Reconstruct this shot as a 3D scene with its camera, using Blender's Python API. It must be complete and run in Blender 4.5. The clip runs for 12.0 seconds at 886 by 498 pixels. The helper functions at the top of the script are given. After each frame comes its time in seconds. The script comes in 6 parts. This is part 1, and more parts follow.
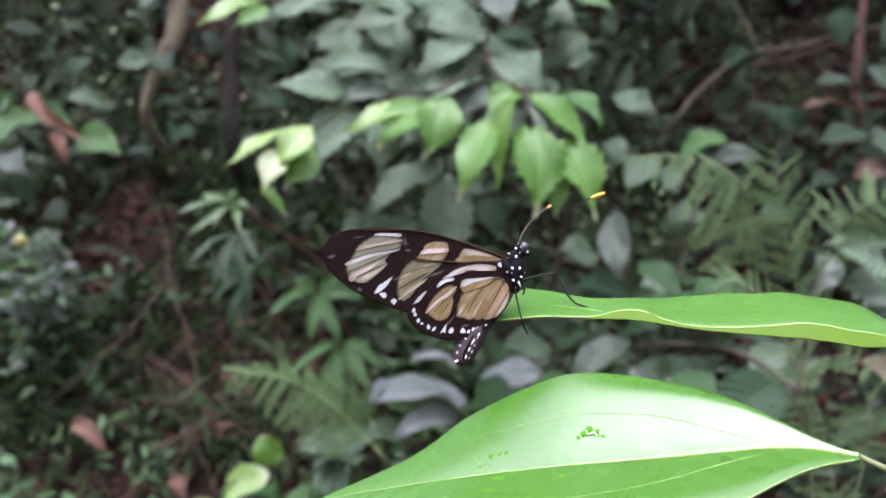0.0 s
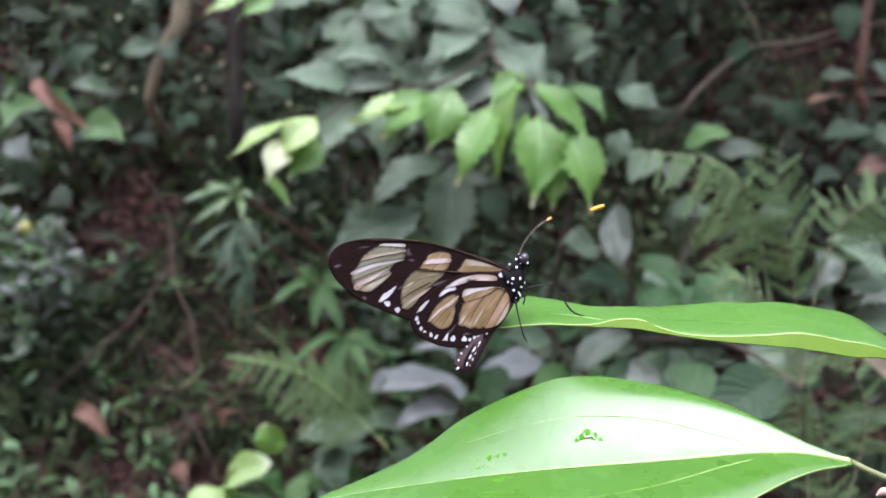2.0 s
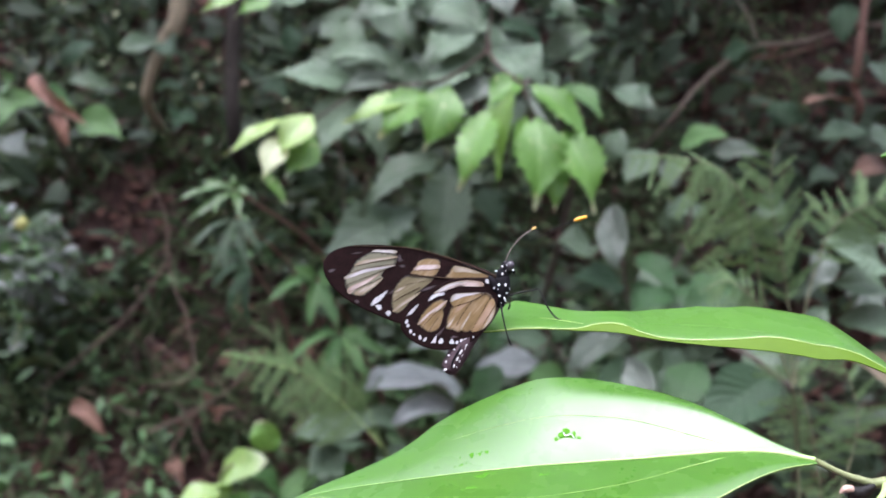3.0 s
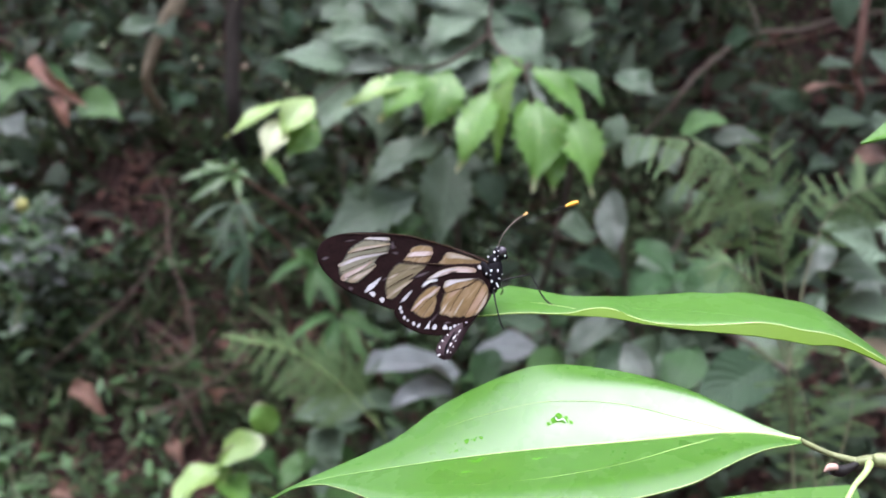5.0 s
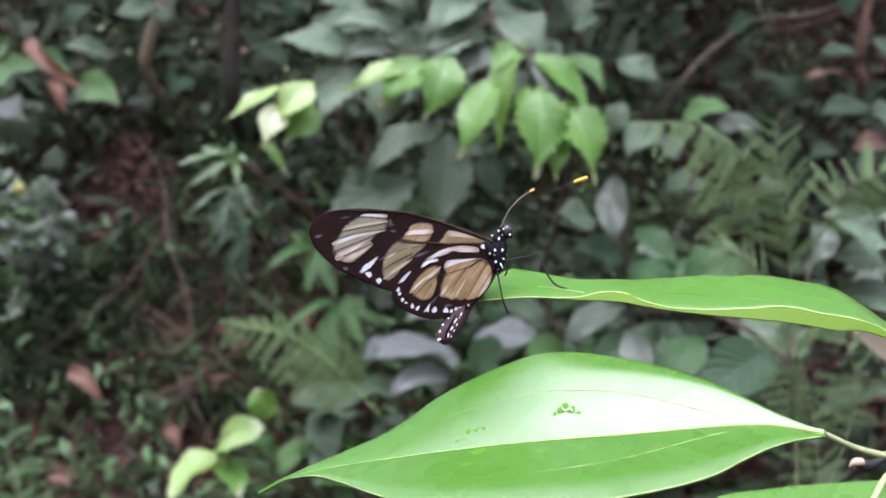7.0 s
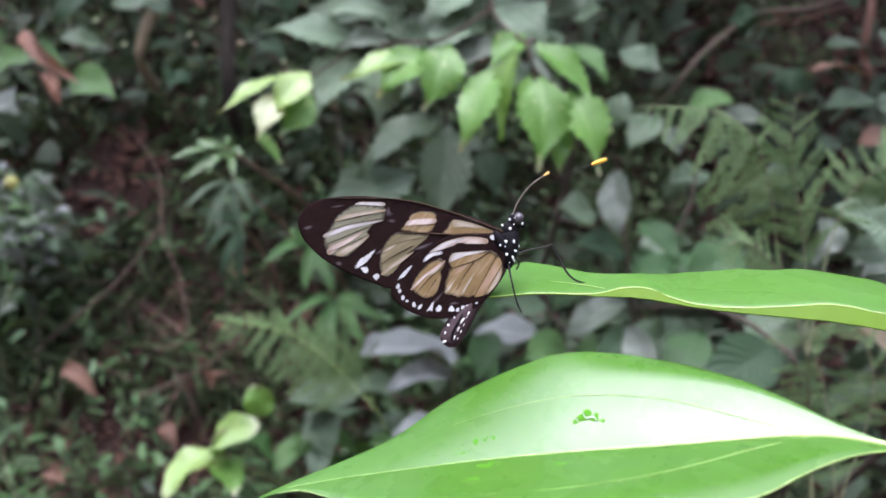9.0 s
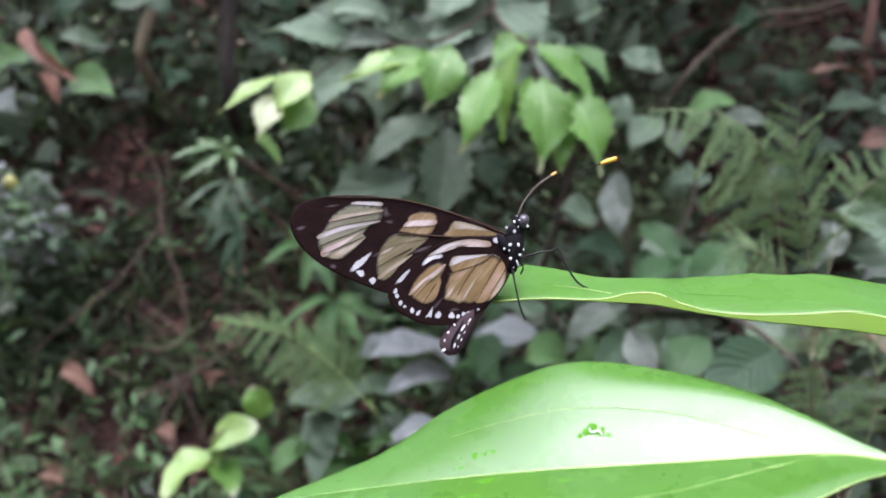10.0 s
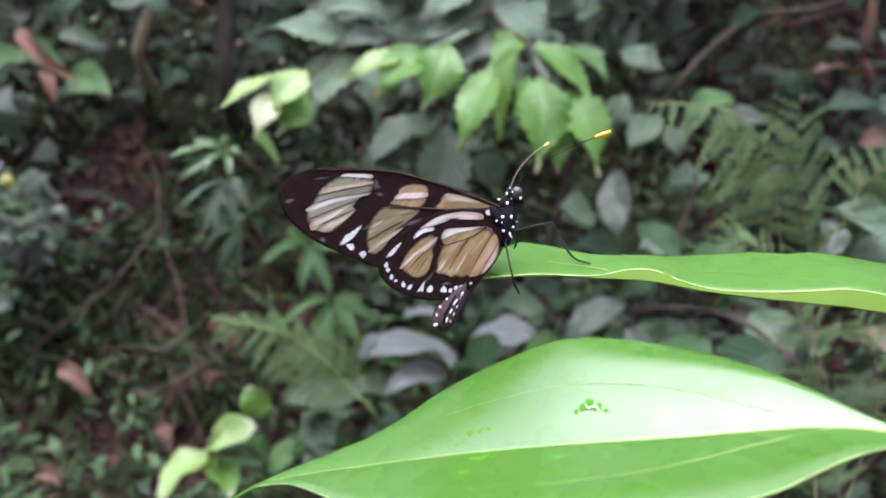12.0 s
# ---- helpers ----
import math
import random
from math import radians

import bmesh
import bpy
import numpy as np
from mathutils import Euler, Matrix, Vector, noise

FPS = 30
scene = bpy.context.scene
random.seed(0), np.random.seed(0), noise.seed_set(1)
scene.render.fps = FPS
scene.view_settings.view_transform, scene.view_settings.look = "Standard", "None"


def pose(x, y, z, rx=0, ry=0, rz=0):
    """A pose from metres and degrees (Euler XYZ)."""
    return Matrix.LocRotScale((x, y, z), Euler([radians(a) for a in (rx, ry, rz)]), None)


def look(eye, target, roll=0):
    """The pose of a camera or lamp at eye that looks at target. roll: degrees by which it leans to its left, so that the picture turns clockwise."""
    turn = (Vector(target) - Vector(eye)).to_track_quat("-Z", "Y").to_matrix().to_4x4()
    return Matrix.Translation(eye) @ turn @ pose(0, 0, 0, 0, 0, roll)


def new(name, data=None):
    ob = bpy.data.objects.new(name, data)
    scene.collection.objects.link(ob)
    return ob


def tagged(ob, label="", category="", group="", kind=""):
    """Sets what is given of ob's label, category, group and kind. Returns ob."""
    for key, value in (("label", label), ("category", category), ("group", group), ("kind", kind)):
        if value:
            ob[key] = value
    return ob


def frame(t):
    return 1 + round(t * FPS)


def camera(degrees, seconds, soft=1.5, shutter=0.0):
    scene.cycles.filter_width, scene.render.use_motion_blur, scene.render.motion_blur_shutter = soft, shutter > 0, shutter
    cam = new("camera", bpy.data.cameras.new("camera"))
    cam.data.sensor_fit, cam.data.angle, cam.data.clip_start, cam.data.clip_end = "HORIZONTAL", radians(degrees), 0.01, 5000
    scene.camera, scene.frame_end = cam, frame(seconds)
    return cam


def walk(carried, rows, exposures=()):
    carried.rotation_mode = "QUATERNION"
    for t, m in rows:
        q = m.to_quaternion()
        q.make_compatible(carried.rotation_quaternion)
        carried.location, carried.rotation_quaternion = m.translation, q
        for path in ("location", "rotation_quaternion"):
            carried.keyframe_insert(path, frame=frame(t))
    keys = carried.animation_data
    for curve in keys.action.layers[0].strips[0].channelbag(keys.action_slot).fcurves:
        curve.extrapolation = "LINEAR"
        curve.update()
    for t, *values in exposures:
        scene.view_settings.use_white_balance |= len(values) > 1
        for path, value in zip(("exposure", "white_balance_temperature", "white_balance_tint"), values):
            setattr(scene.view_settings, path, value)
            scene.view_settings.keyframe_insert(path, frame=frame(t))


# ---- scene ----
cam = camera(55, 12.0, soft=1.6)
cam.data.dof.use_dof = True
cam.data.dof.focus_distance = 0.158
cam.data.dof.aperture_fstop = 22
walk(cam, [
    (0, pose(0.00073, 0.00817, 1.19981, 92.48, 1.71, 0.15)), (0.5, pose(0.00035, 0.00976, 1.20038, 92.30, 1.72, 0.14)),
    (1, pose(0.00114, 0.00370, 1.20040, 92.11, 1.48, 0.16)), (1.5, pose(0.00035, 0.00369, 1.20186, 91.90, 1.22, 0.29)),
    (2, pose(0.00013, 0.00267, 1.20249, 91.77, 1.08, 0.27)), (2.5, pose(-0.00030, 0.00268, 1.20419, 91.58, 0.88, 0.12)),
    (3, pose(0.00105, 0.00036, 1.20379, 91.60, 0.76, 0.04)), (3.2, pose(0.00105, 0.00036, 1.20379, 91.60, 0.76, 0.04)), (4.8, pose(0.00075, -0.00261, 1.20075, 90.91, 0.32, -0.02)), (5, pose(0.00075, -0.00261, 1.20075, 90.68, 0.32, -0.02)),
    (5.5, pose(0.00102, -0.00114, 1.19991, 90.29, 0.15, -0.01)), (6, pose(0.00000, 0.00000, 1.20000, 90.00, -0.00, 0.00)),
    (6.5, pose(-0.00119, 0.00416, 1.20047, 89.84, -0.01, -0.03)), (7, pose(-0.00063, 0.00384, 1.19992, 89.79, 0.04, -0.11)), (7.2, pose(-0.00063, 0.00384, 1.19992, 89.79, 0.04, -0.11)),
    (8.8, pose(-0.00076, 0.02358, 1.19722, 89.56, 0.01, -0.17)), (9, pose(-0.00076, 0.02358, 1.19722, 89.56, 0.01, -0.17)), (9.5, pose(-0.00058, 0.02619, 1.20045, 89.52, -0.12, -0.19)),
    (10, pose(-0.00114, 0.02805, 1.19887, 89.56, -0.19, -0.18)), (10.5, pose(0.00194, 0.02999, 1.19849, 89.49, -0.20, -0.26)),
    (11, pose(0.00179, 0.03070, 1.19829, 89.44, -0.21, -0.26)), (11.5, pose(0.00143, 0.03141, 1.19791, 89.48, -0.20, -0.25)),
    (12, pose(0.00012, 0.03274, 1.19595, 89.66, -0.19, -0.24))], exposures=[(0, 2.18, 5850, 18), (12, 2.18, 5850, 18)])

# ---- light: bright overcast sky over a shaded forest bank ----
world = bpy.data.worlds.new("overcast")
scene.world = world
world.use_nodes = True
wn, wl = world.node_tree.nodes, world.node_tree.links
sky = wn.new("ShaderNodeTexSky")
sky.sky_type, sky.sun_disc = "NISHITA", False
sky.sun_elevation, sky.sun_rotation = radians(72), radians(180)
sky.dust_density, sky.air_density = 6.0, 1.0
pale = wn.new("ShaderNodeHueSaturation")
pale.inputs["Saturation"].default_value = 0.25
wl.new(sky.outputs[0], pale.inputs["Color"])
wl.new(pale.outputs[0], wn["Background"].inputs["Color"])
wn["Background"].inputs["Strength"].default_value = 0.15
sun_data = bpy.data.lights.new("sun", "SUN")
sun_data.energy, sun_data.angle, sun_data.color = 0.8, radians(64), (1.0, 1.0, 1.0)
sun = new("sun", sun_data)
sun.matrix_basis = look((-2.6, 0.1, 4.8), (0, 0, 1.2))


# ---- materials ----
def nodes_of(name):
    mat = bpy.data.materials.new(name)
    mat.use_nodes = True
    tree = mat.node_tree
    return mat, tree.nodes, tree.links, tree.nodes["Principled BSDF"]


def noise_node(n, l, scale, detail=3.0, vector=None):
    t = n.new("ShaderNodeTexNoise")
    t.inputs["Scale"].default_value, t.inputs["Detail"].default_value = scale, detail
    t.inputs["Roughness"].default_value = 0.6
    if vector is not None:
        l.new(vector, t.inputs["Vector"])
    return t


def ramp_node(n, l, fac, stops):
    r = n.new("ShaderNodeValToRGB")
    while len(r.color_ramp.elements) < len(stops):
        r.color_ramp.elements.new(0.5)
    for e, (p, c) in zip(r.color_ramp.elements, stops):
        e.position, e.color = p, (*c, 1)
    l.new(fac, r.inputs["Fac"])
    return r


def math_node(n, l, op, a, b=None):
    m = n.new("ShaderNodeMath")
    m.operation = op
    for i, v in enumerate((a, b)):
        if v is None:
            continue
        if isinstance(v, (int, float)):
            m.inputs[i].default_value = v
        else:
            l.new(v, m.inputs[i])
    return m.outputs[0]


def mix_node(n, l, fac, a, b, blend="MIX"):
    m = n.new("ShaderNodeMix")
    m.data_type, m.blend_type = "RGBA", blend
    for i, v in ((0, fac), (6, a), (7, b)):
        if isinstance(v, (int, float)):
            m.inputs[i].default_value = v
        elif isinstance(v, tuple):
            m.inputs[i].default_value = (*v, 1)
        else:
            l.new(v, m.inputs[i])
    return m.outputs[2]


def plain(name, color, rough=0.6, spread=0.35, scale=60.0, bump=0.2, spec=0.5):
    """A mottled surface: base colour varied at two scales, with fine relief."""
    mat, n, l, p = nodes_of(name)
    co = n.new("ShaderNodeTexCoord").outputs["Object"]
    a, b = noise_node(n, l, scale, 4, co), noise_node(n, l, scale * 7, 3, co)
    f = math_node(n, l, "ADD", math_node(n, l, "MULTIPLY", a.outputs[0], 0.65), math_node(n, l, "MULTIPLY", b.outputs[0], 0.35))
    lo, hi = tuple(c * (1 - spread) for c in color), tuple(min(1, c * (1 + spread)) for c in color)
    r = ramp_node(n, l, f, [(0.3, lo), (0.7, hi)])
    l.new(r.outputs[0], p.inputs["Base Color"])
    p.inputs["Roughness"].default_value, p.inputs["Specular IOR Level"].default_value = rough, spec
    if bump:
        bp = n.new("ShaderNodeBump")
        bp.inputs["Strength"].default_value, bp.inputs["Distance"].default_value = bump, 0.3 / scale
        l.new(f, bp.inputs["Height"])
        l.new(bp.outputs[0], p.inputs["Normal"])
    return mat


def leaf_mat(name, dark, light, rough=0.4, thin=0.3, veins=9.0, island=False, spec=0.8, shift=0.3, tip=0.0, wax=0.0, crumple=0.0):
    """A leaf: paler midrib, arched side veins, blotches, and light passing through the blade."""
    mat, n, l, p = nodes_of(name)
    tc = n.new("ShaderNodeTexCoord")
    if island:
        rnd = n.new("ShaderNodeNewGeometry").outputs["Random Per Island"]
    else:
        rnd = n.new("ShaderNodeObjectInfo").outputs["Random"]
    blot = noise_node(n, l, 28.0, 4, tc.outputs["Object"])
    fine = noise_node(n, l, 220.0, 2, tc.outputs["Object"])
    mixed = math_node(n, l, "ADD", math_node(n, l, "MULTIPLY", rnd, 0.6), math_node(n, l, "MULTIPLY", blot.outputs[0], 0.4))
    col = ramp_node(n, l, mixed, [(0.1, dark), (0.85, light)]).outputs[0]
    col = mix_node(n, l, math_node(n, l, "MULTIPLY", fine.outputs[0], 0.25), col, tuple(0.5 * c for c in dark))
    height = fine.outputs[0]
    if veins:
        uv = n.new("ShaderNodeUVMap")
        sep = n.new("ShaderNodeSeparateXYZ")
        l.new(uv.outputs[0], sep.inputs[0])
        side = math_node(n, l, "ABSOLUTE", math_node(n, l, "SUBTRACT", sep.outputs[0], 0.5))
        run = math_node(n, l, "SUBTRACT", sep.outputs[1], math_node(n, l, "MULTIPLY", math_node(n, l, "POWER", side, 0.8), 0.55))
        saw = math_node(n, l, "PINGPONG", math_node(n, l, "MULTIPLY", run, veins), 0.5)
        line = math_node(n, l, "LESS_THAN", saw, 0.07)
        mid = math_node(n, l, "LESS_THAN", side, 0.018)
        vein = math_node(n, l, "MAXIMUM", math_node(n, l, "MULTIPLY", line, 0.45), mid)
        col = mix_node(n, l, math_node(n, l, "MULTIPLY", vein, 0.35), col, tuple(min(1, 1.5 * c + 0.05) for c in light))
        if tip:
            end = ramp_node(n, l, sep.outputs[1], [(0.84, (0, 0, 0)), (0.98, (tip, tip, tip))])
            col = mix_node(n, l, end.outputs[0], col, (0.52, 0.50, 0.36))
            marks = ramp_node(n, l, noise_node(n, l, 95.0, 2, tc.outputs["Object"]).outputs[0], [(0.64, (0, 0, 0)), (0.70, (0.7, 0.7, 0.7))])
            col = mix_node(n, l, marks.outputs[0], col, (0.36, 0.40, 0.17))
        height = math_node(n, l, "SUBTRACT", math_node(n, l, "ADD", math_node(n, l, "MULTIPLY", saw, 1.6), math_node(n, l, "MULTIPLY", fine.outputs[0], 0.3)), mid)
    if crumple:
        folds = noise_node(n, l, 42.0, 3, tc.outputs["Object"])
        height = math_node(n, l, "ADD", height, math_node(n, l, "MULTIPLY", folds.outputs[0], crumple))
    l.new(col, p.inputs["Base Color"])
    p.inputs["Roughness"].default_value = rough
    p.inputs["Specular IOR Level"].default_value = spec
    bp = n.new("ShaderNodeBump")
    bp.inputs["Strength"].default_value, bp.inputs["Distance"].default_value = shift, 0.002
    l.new(height, bp.inputs["Height"])
    l.new(bp.outputs[0], p.inputs["Normal"])
    if wax:
        p.inputs["Coat Weight"].default_value, p.inputs["Coat IOR"].default_value = wax, 1.6
        cloud = noise_node(n, l, 75.0, 4, tc.outputs["Object"])
        film = math_node(n, l, "ADD", math_node(n, l, "MULTIPLY", cloud.outputs[0], 0.30), 0.12)
        l.new(film, p.inputs["Coat Roughness"])
        l.new(math_node(n, l, "ADD", math_node(n, l, "MULTIPLY", cloud.outputs[0], 0.24), rough - 0.12), p.inputs["Roughness"])
        swell = noise_node(n, l, 130.0, 2, tc.outputs["Object"])
        l.new(math_node(n, l, "ADD", height, math_node(n, l, "MULTIPLY", swell.outputs[0], 5.0)), bp.inputs["Height"])
    tr = n.new("ShaderNodeBsdfTranslucent")
    l.new(mix_node(n, l, 1.0, col, (1.0, 0.95, 0.55), "MULTIPLY"), tr.inputs["Color"])
    mx = n.new("ShaderNodeMixShader")
    mx.inputs[0].default_value = thin
    l.new(p.outputs[0], mx.inputs[1])
    l.new(tr.outputs[0], mx.inputs[2])
    l.new(mx.outputs[0], n["Material Output"].inputs["Surface"])
    return mat


M_YOUNG = leaf_mat("young_leaf", (0.085, 0.200, 0.030), (0.158, 0.318, 0.062), 0.42, 0.32, shift=0.2, tip=0.8, spec=0.55)
M_OLIVE_LEAF = leaf_mat("olive_leaf", (0.10, 0.20, 0.028), (0.17, 0.27, 0.05), 0.5, 0.35, shift=0.2, spec=0.4)
M_LIME = leaf_mat("lime_leaf", (0.16, 0.29, 0.055), (0.29, 0.42, 0.12), 0.38, 0.3, shift=0.2, tip=0.5)
M_MATURE = leaf_mat("mature_leaf", (0.052, 0.094, 0.048), (0.102, 0.156, 0.085), 0.42, 0.12, spec=0.65, shift=0.6, crumple=4.0)
M_SILVER = leaf_mat("silver_leaf", (0.076, 0.100, 0.072), (0.134, 0.163, 0.124), 0.42, 0.1, spec=0.7, shift=0.9, crumple=5.0)
M_GREEN = leaf_mat("green_leaf", (0.045, 0.115, 0.032), (0.095, 0.185, 0.055), 0.5, 0.22, spec=0.4)
M_NARROW = leaf_mat("narrow_leaf", (0.055, 0.120, 0.033), (0.105, 0.180, 0.062), 0.45, 0.25, veins=0)
M_FERN = leaf_mat("fern_leaf", (0.084, 0.156, 0.060), (0.172, 0.258, 0.112), 0.55, 0.25, veins=0, spec=0.35)
M_LACE = leaf_mat("light_fern_leaf", (0.080, 0.145, 0.050), (0.145, 0.220, 0.085), 0.55, 0.28, veins=0, spec=0.35)
M_DEAD = leaf_mat("dead_leaf", (0.15, 0.075, 0.05), (0.30, 0.17, 0.12), 0.7, 0.15)
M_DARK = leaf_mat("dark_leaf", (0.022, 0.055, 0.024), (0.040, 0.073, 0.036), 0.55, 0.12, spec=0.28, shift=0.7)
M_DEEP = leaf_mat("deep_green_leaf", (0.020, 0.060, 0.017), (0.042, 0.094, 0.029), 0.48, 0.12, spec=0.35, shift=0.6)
# the sky's reflection on wet leaves is put into this pale albedo
M_SKY_GLOSS = leaf_mat("sky_gloss_leaf", (0.22, 0.245, 0.235), (0.44, 0.46, 0.46), 0.30, 0.1, spec=0.8, shift=1.0, crumple=7.0)
M_ORANGE = leaf_mat("orange_dead_leaf", (0.18, 0.08, 0.055), (0.36, 0.18, 0.125), 0.65, 0.2, shift=0.8, crumple=6.0)
M_MINT = leaf_mat("pale_green_leaf", (0.090, 0.142, 0.085), (0.156, 0.220, 0.138), 0.45, 0.15, spec=0.6, shift=0.9, crumple=3.5)
M_FADED = leaf_mat("faded_leaf", (0.28, 0.22, 0.14), (0.46, 0.37, 0.26), 0.6, 0.2)
M_CREAM = leaf_mat("cream_leaf", (0.34, 0.40, 0.20), (0.55, 0.58, 0.38), 0.5, 0.3, shift=0.3)
# low albedo: part of the bank's deep shade is put into this colour
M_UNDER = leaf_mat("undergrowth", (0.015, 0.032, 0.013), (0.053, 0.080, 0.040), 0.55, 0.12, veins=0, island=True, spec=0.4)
M_HERB = leaf_mat("herb", (0.03, 0.075, 0.024), (0.13, 0.235, 0.09), 0.5, 0.2, veins=0, island=True, spec=0.5)
M_FINE = leaf_mat("fine_foliage", (0.020, 0.045, 0.015), (0.105, 0.142, 0.060), 0.65, 0.15, veins=0, island=True, spec=0.3)
M_LITTER = leaf_mat("litter", (0.036, 0.017, 0.013), (0.175, 0.085, 0.066), 0.8, 0.05, veins=0, island=True, spec=0.3)
M_FRONT = leaf_mat("glossy_front_leaf", (0.055, 0.160, 0.013), (0.081, 0.197, 0.022), 0.30, 0.26, veins=0, spec=0.42, shift=0.03, wax=0.42)
M_UPPER = leaf_mat("light_front_leaf", (0.090, 0.232, 0.026), (0.126, 0.285, 0.042), 0.36, 0.42, veins=0, spec=0.5, shift=0.03, wax=0.22)
M_FLAP = leaf_mat("leaf_underside", (0.15, 0.27, 0.022), (0.20, 0.33, 0.035), 0.55, 0.45, veins=0, spec=0.2, shift=0.03)
M_RIB = plain("pale_rib", (0.36, 0.50, 0.17), 0.45, 0.15, 400, 0.1)
M_PALE_RIB = plain("pale_yellow_rib", (0.42, 0.54, 0.18), 0.45, 0.15, 400, 0.1)
M_TWIG_GREEN = plain("green_twig", (0.17, 0.19, 0.08), 0.5, 0.25, 200, 0.2)
M_RACHIS = plain("fern_rachis", (0.15, 0.155, 0.085), 0.6, 0.3, 200, 0.2)
M_BARK = plain("bark", (0.07, 0.052, 0.04), 0.85, 0.5, 40, 0.6)
M_TRUNK = plain("mossy_trunk", (0.14, 0.12, 0.075), 0.9, 0.5, 25, 0.6)
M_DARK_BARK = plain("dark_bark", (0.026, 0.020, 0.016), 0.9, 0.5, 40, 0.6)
M_DRY_BRANCH = plain("dry_branch", (0.17, 0.135, 0.105), 0.85, 0.4, 60, 0.4)
M_PALE_TRUNK = plain("pale_trunk", (0.24, 0.195, 0.13), 0.85, 0.4, 22, 0.5)
M_RED_STEM = plain("reddish_stem", (0.15, 0.075, 0.055), 0.7, 0.3, 60, 0.3)
M_STALK = plain("dry_stalk", (0.10, 0.068, 0.05), 0.8, 0.6, 9, 0.3)
M_SOIL = plain("soil", (0.042, 0.0190, 0.0158), 0.95, 0.5, 14, 0.8)
M_BUD = plain("pink_bud", (0.42, 0.27, 0.22), 0.5, 0.25, 300, 0.2)
M_YELLOW = plain("yellow_fruit", (0.26, 0.26, 0.08), 0.5, 0.2, 100, 0.2)
M_DROP = plain("wet_spot", (0.060, 0.185, 0.010), 0.8, 0.2, 500, 0.1, spec=0.06)
M_WHITE_SPOT = plain("white_spot", (0.72, 0.72, 0.72), 0.45, 0.08, 900, 0.1)
M_BLACK = plain("black_chitin", (0.006, 0.005, 0.007), 0.75, 0.4, 900, 0.3, spec=0.10)
M_WING = plain("dark_wing_scales", (0.0105, 0.0042, 0.0043), 0.75, 0.6, 700, 0.35, spec=0.07)
M_ABDOMEN = plain("brown_abdomen", (0.055, 0.034, 0.040), 0.6, 0.4, 700, 0.3, spec=0.25)
M_LEG = plain("dark_leg", (0.012, 0.010, 0.010), 0.5, 0.3, 900, 0.2, spec=0.25)
M_ANT = plain("antenna_shaft", (0.16, 0.13, 0.11), 0.5, 0.3, 900, 0.1)
M_CLUB = plain("orange_club", (0.72, 0.34, 0.015), 0.45, 0.15, 900, 0.1)
M_CLUB_PALE = plain("pale_orange_club", (0.78, 0.46, 0.14), 0.45, 0.15, 900, 0.1)
M_EYE = plain("dark_eye", (0.040, 0.034, 0.042), 0.25, 0.3, 900, 0.1)


def wing_cell(name, color, sheen, lean=42, under=(0.0105, 0.0042, 0.0043), soft=0.86, rough_edge=0.22):
    """Wing membrane: faint streaks along the veins, a sheen put into the colour, a silky gloss, and scales that thin
    out into the ground colour at the rim.
    """
    mat, n, l, p = nodes_of(name)
    tc = n.new("ShaderNodeTexCoord")
    mp = n.new("ShaderNodeMapping")
    mp.vector_type = "TEXTURE"
    mp.inputs["Rotation"].default_value = (0, radians(-lean), 0)
    mp.inputs["Scale"].default_value = (1 / 110, 1 / 400, 1 / 1500)
    l.new(tc.outputs["Object"], mp.inputs[0])
    a = noise_node(n, l, 1.0, 3, mp.outputs[0])
    b = noise_node(n, l, 900.0, 3, tc.outputs["Object"])
    wide = noise_node(n, l, 160.0, 2, tc.outputs["Object"])
    drift = math_node(n, l, "ADD", math_node(n, l, "MULTIPLY", a.outputs[0], 0.6), math_node(n, l, "MULTIPLY", wide.outputs[0], 0.4))
    r = ramp_node(n, l, drift, [(0.34, tuple(0.68 * c for c in color)), (0.50, color), (0.68, sheen)])
    c = mix_node(n, l, math_node(n, l, "MULTIPLY", b.outputs[0], 0.40), r.outputs[0], tuple(0.55 * c for c in color))
    uv = n.new("ShaderNodeUVMap")
    sep = n.new("ShaderNodeSeparateXYZ")
    l.new(uv.outputs[0], sep.inputs[0])
    ragged = noise_node(n, l, 1900.0, 3, tc.outputs["Object"])
    edge = math_node(n, l, "ADD", sep.outputs[1], math_node(n, l, "MULTIPLY", math_node(n, l, "SUBTRACT", ragged.outputs[0], 0.5), rough_edge))
    rim = ramp_node(n, l, edge, [(soft, (0, 0, 0)), (1.0, (1, 1, 1))])
    c = mix_node(n, l, rim.outputs[0], c, under)
    l.new(c, p.inputs["Base Color"])
    p.inputs["Roughness"].default_value, p.inputs["Specular IOR Level"].default_value = 0.36, 0.4
    bp = n.new("ShaderNodeBump")
    bp.inputs["Strength"].default_value, bp.inputs["Distance"].default_value = 0.35, 0.0002
    l.new(a.outputs[0], bp.inputs["Height"])
    l.new(bp.outputs[0], p.inputs["Normal"])
    tr = n.new("ShaderNodeBsdfTranslucent")
    l.new(c, tr.inputs["Color"])
    mx = n.new("ShaderNodeMixShader")
    mx.inputs[0].default_value = 0.25
    l.new(p.outputs[0], mx.inputs[1])
    l.new(tr.outputs[0], mx.inputs[2])
    l.new(mx.outputs[0], n["Material Output"].inputs["Surface"])
    return mat


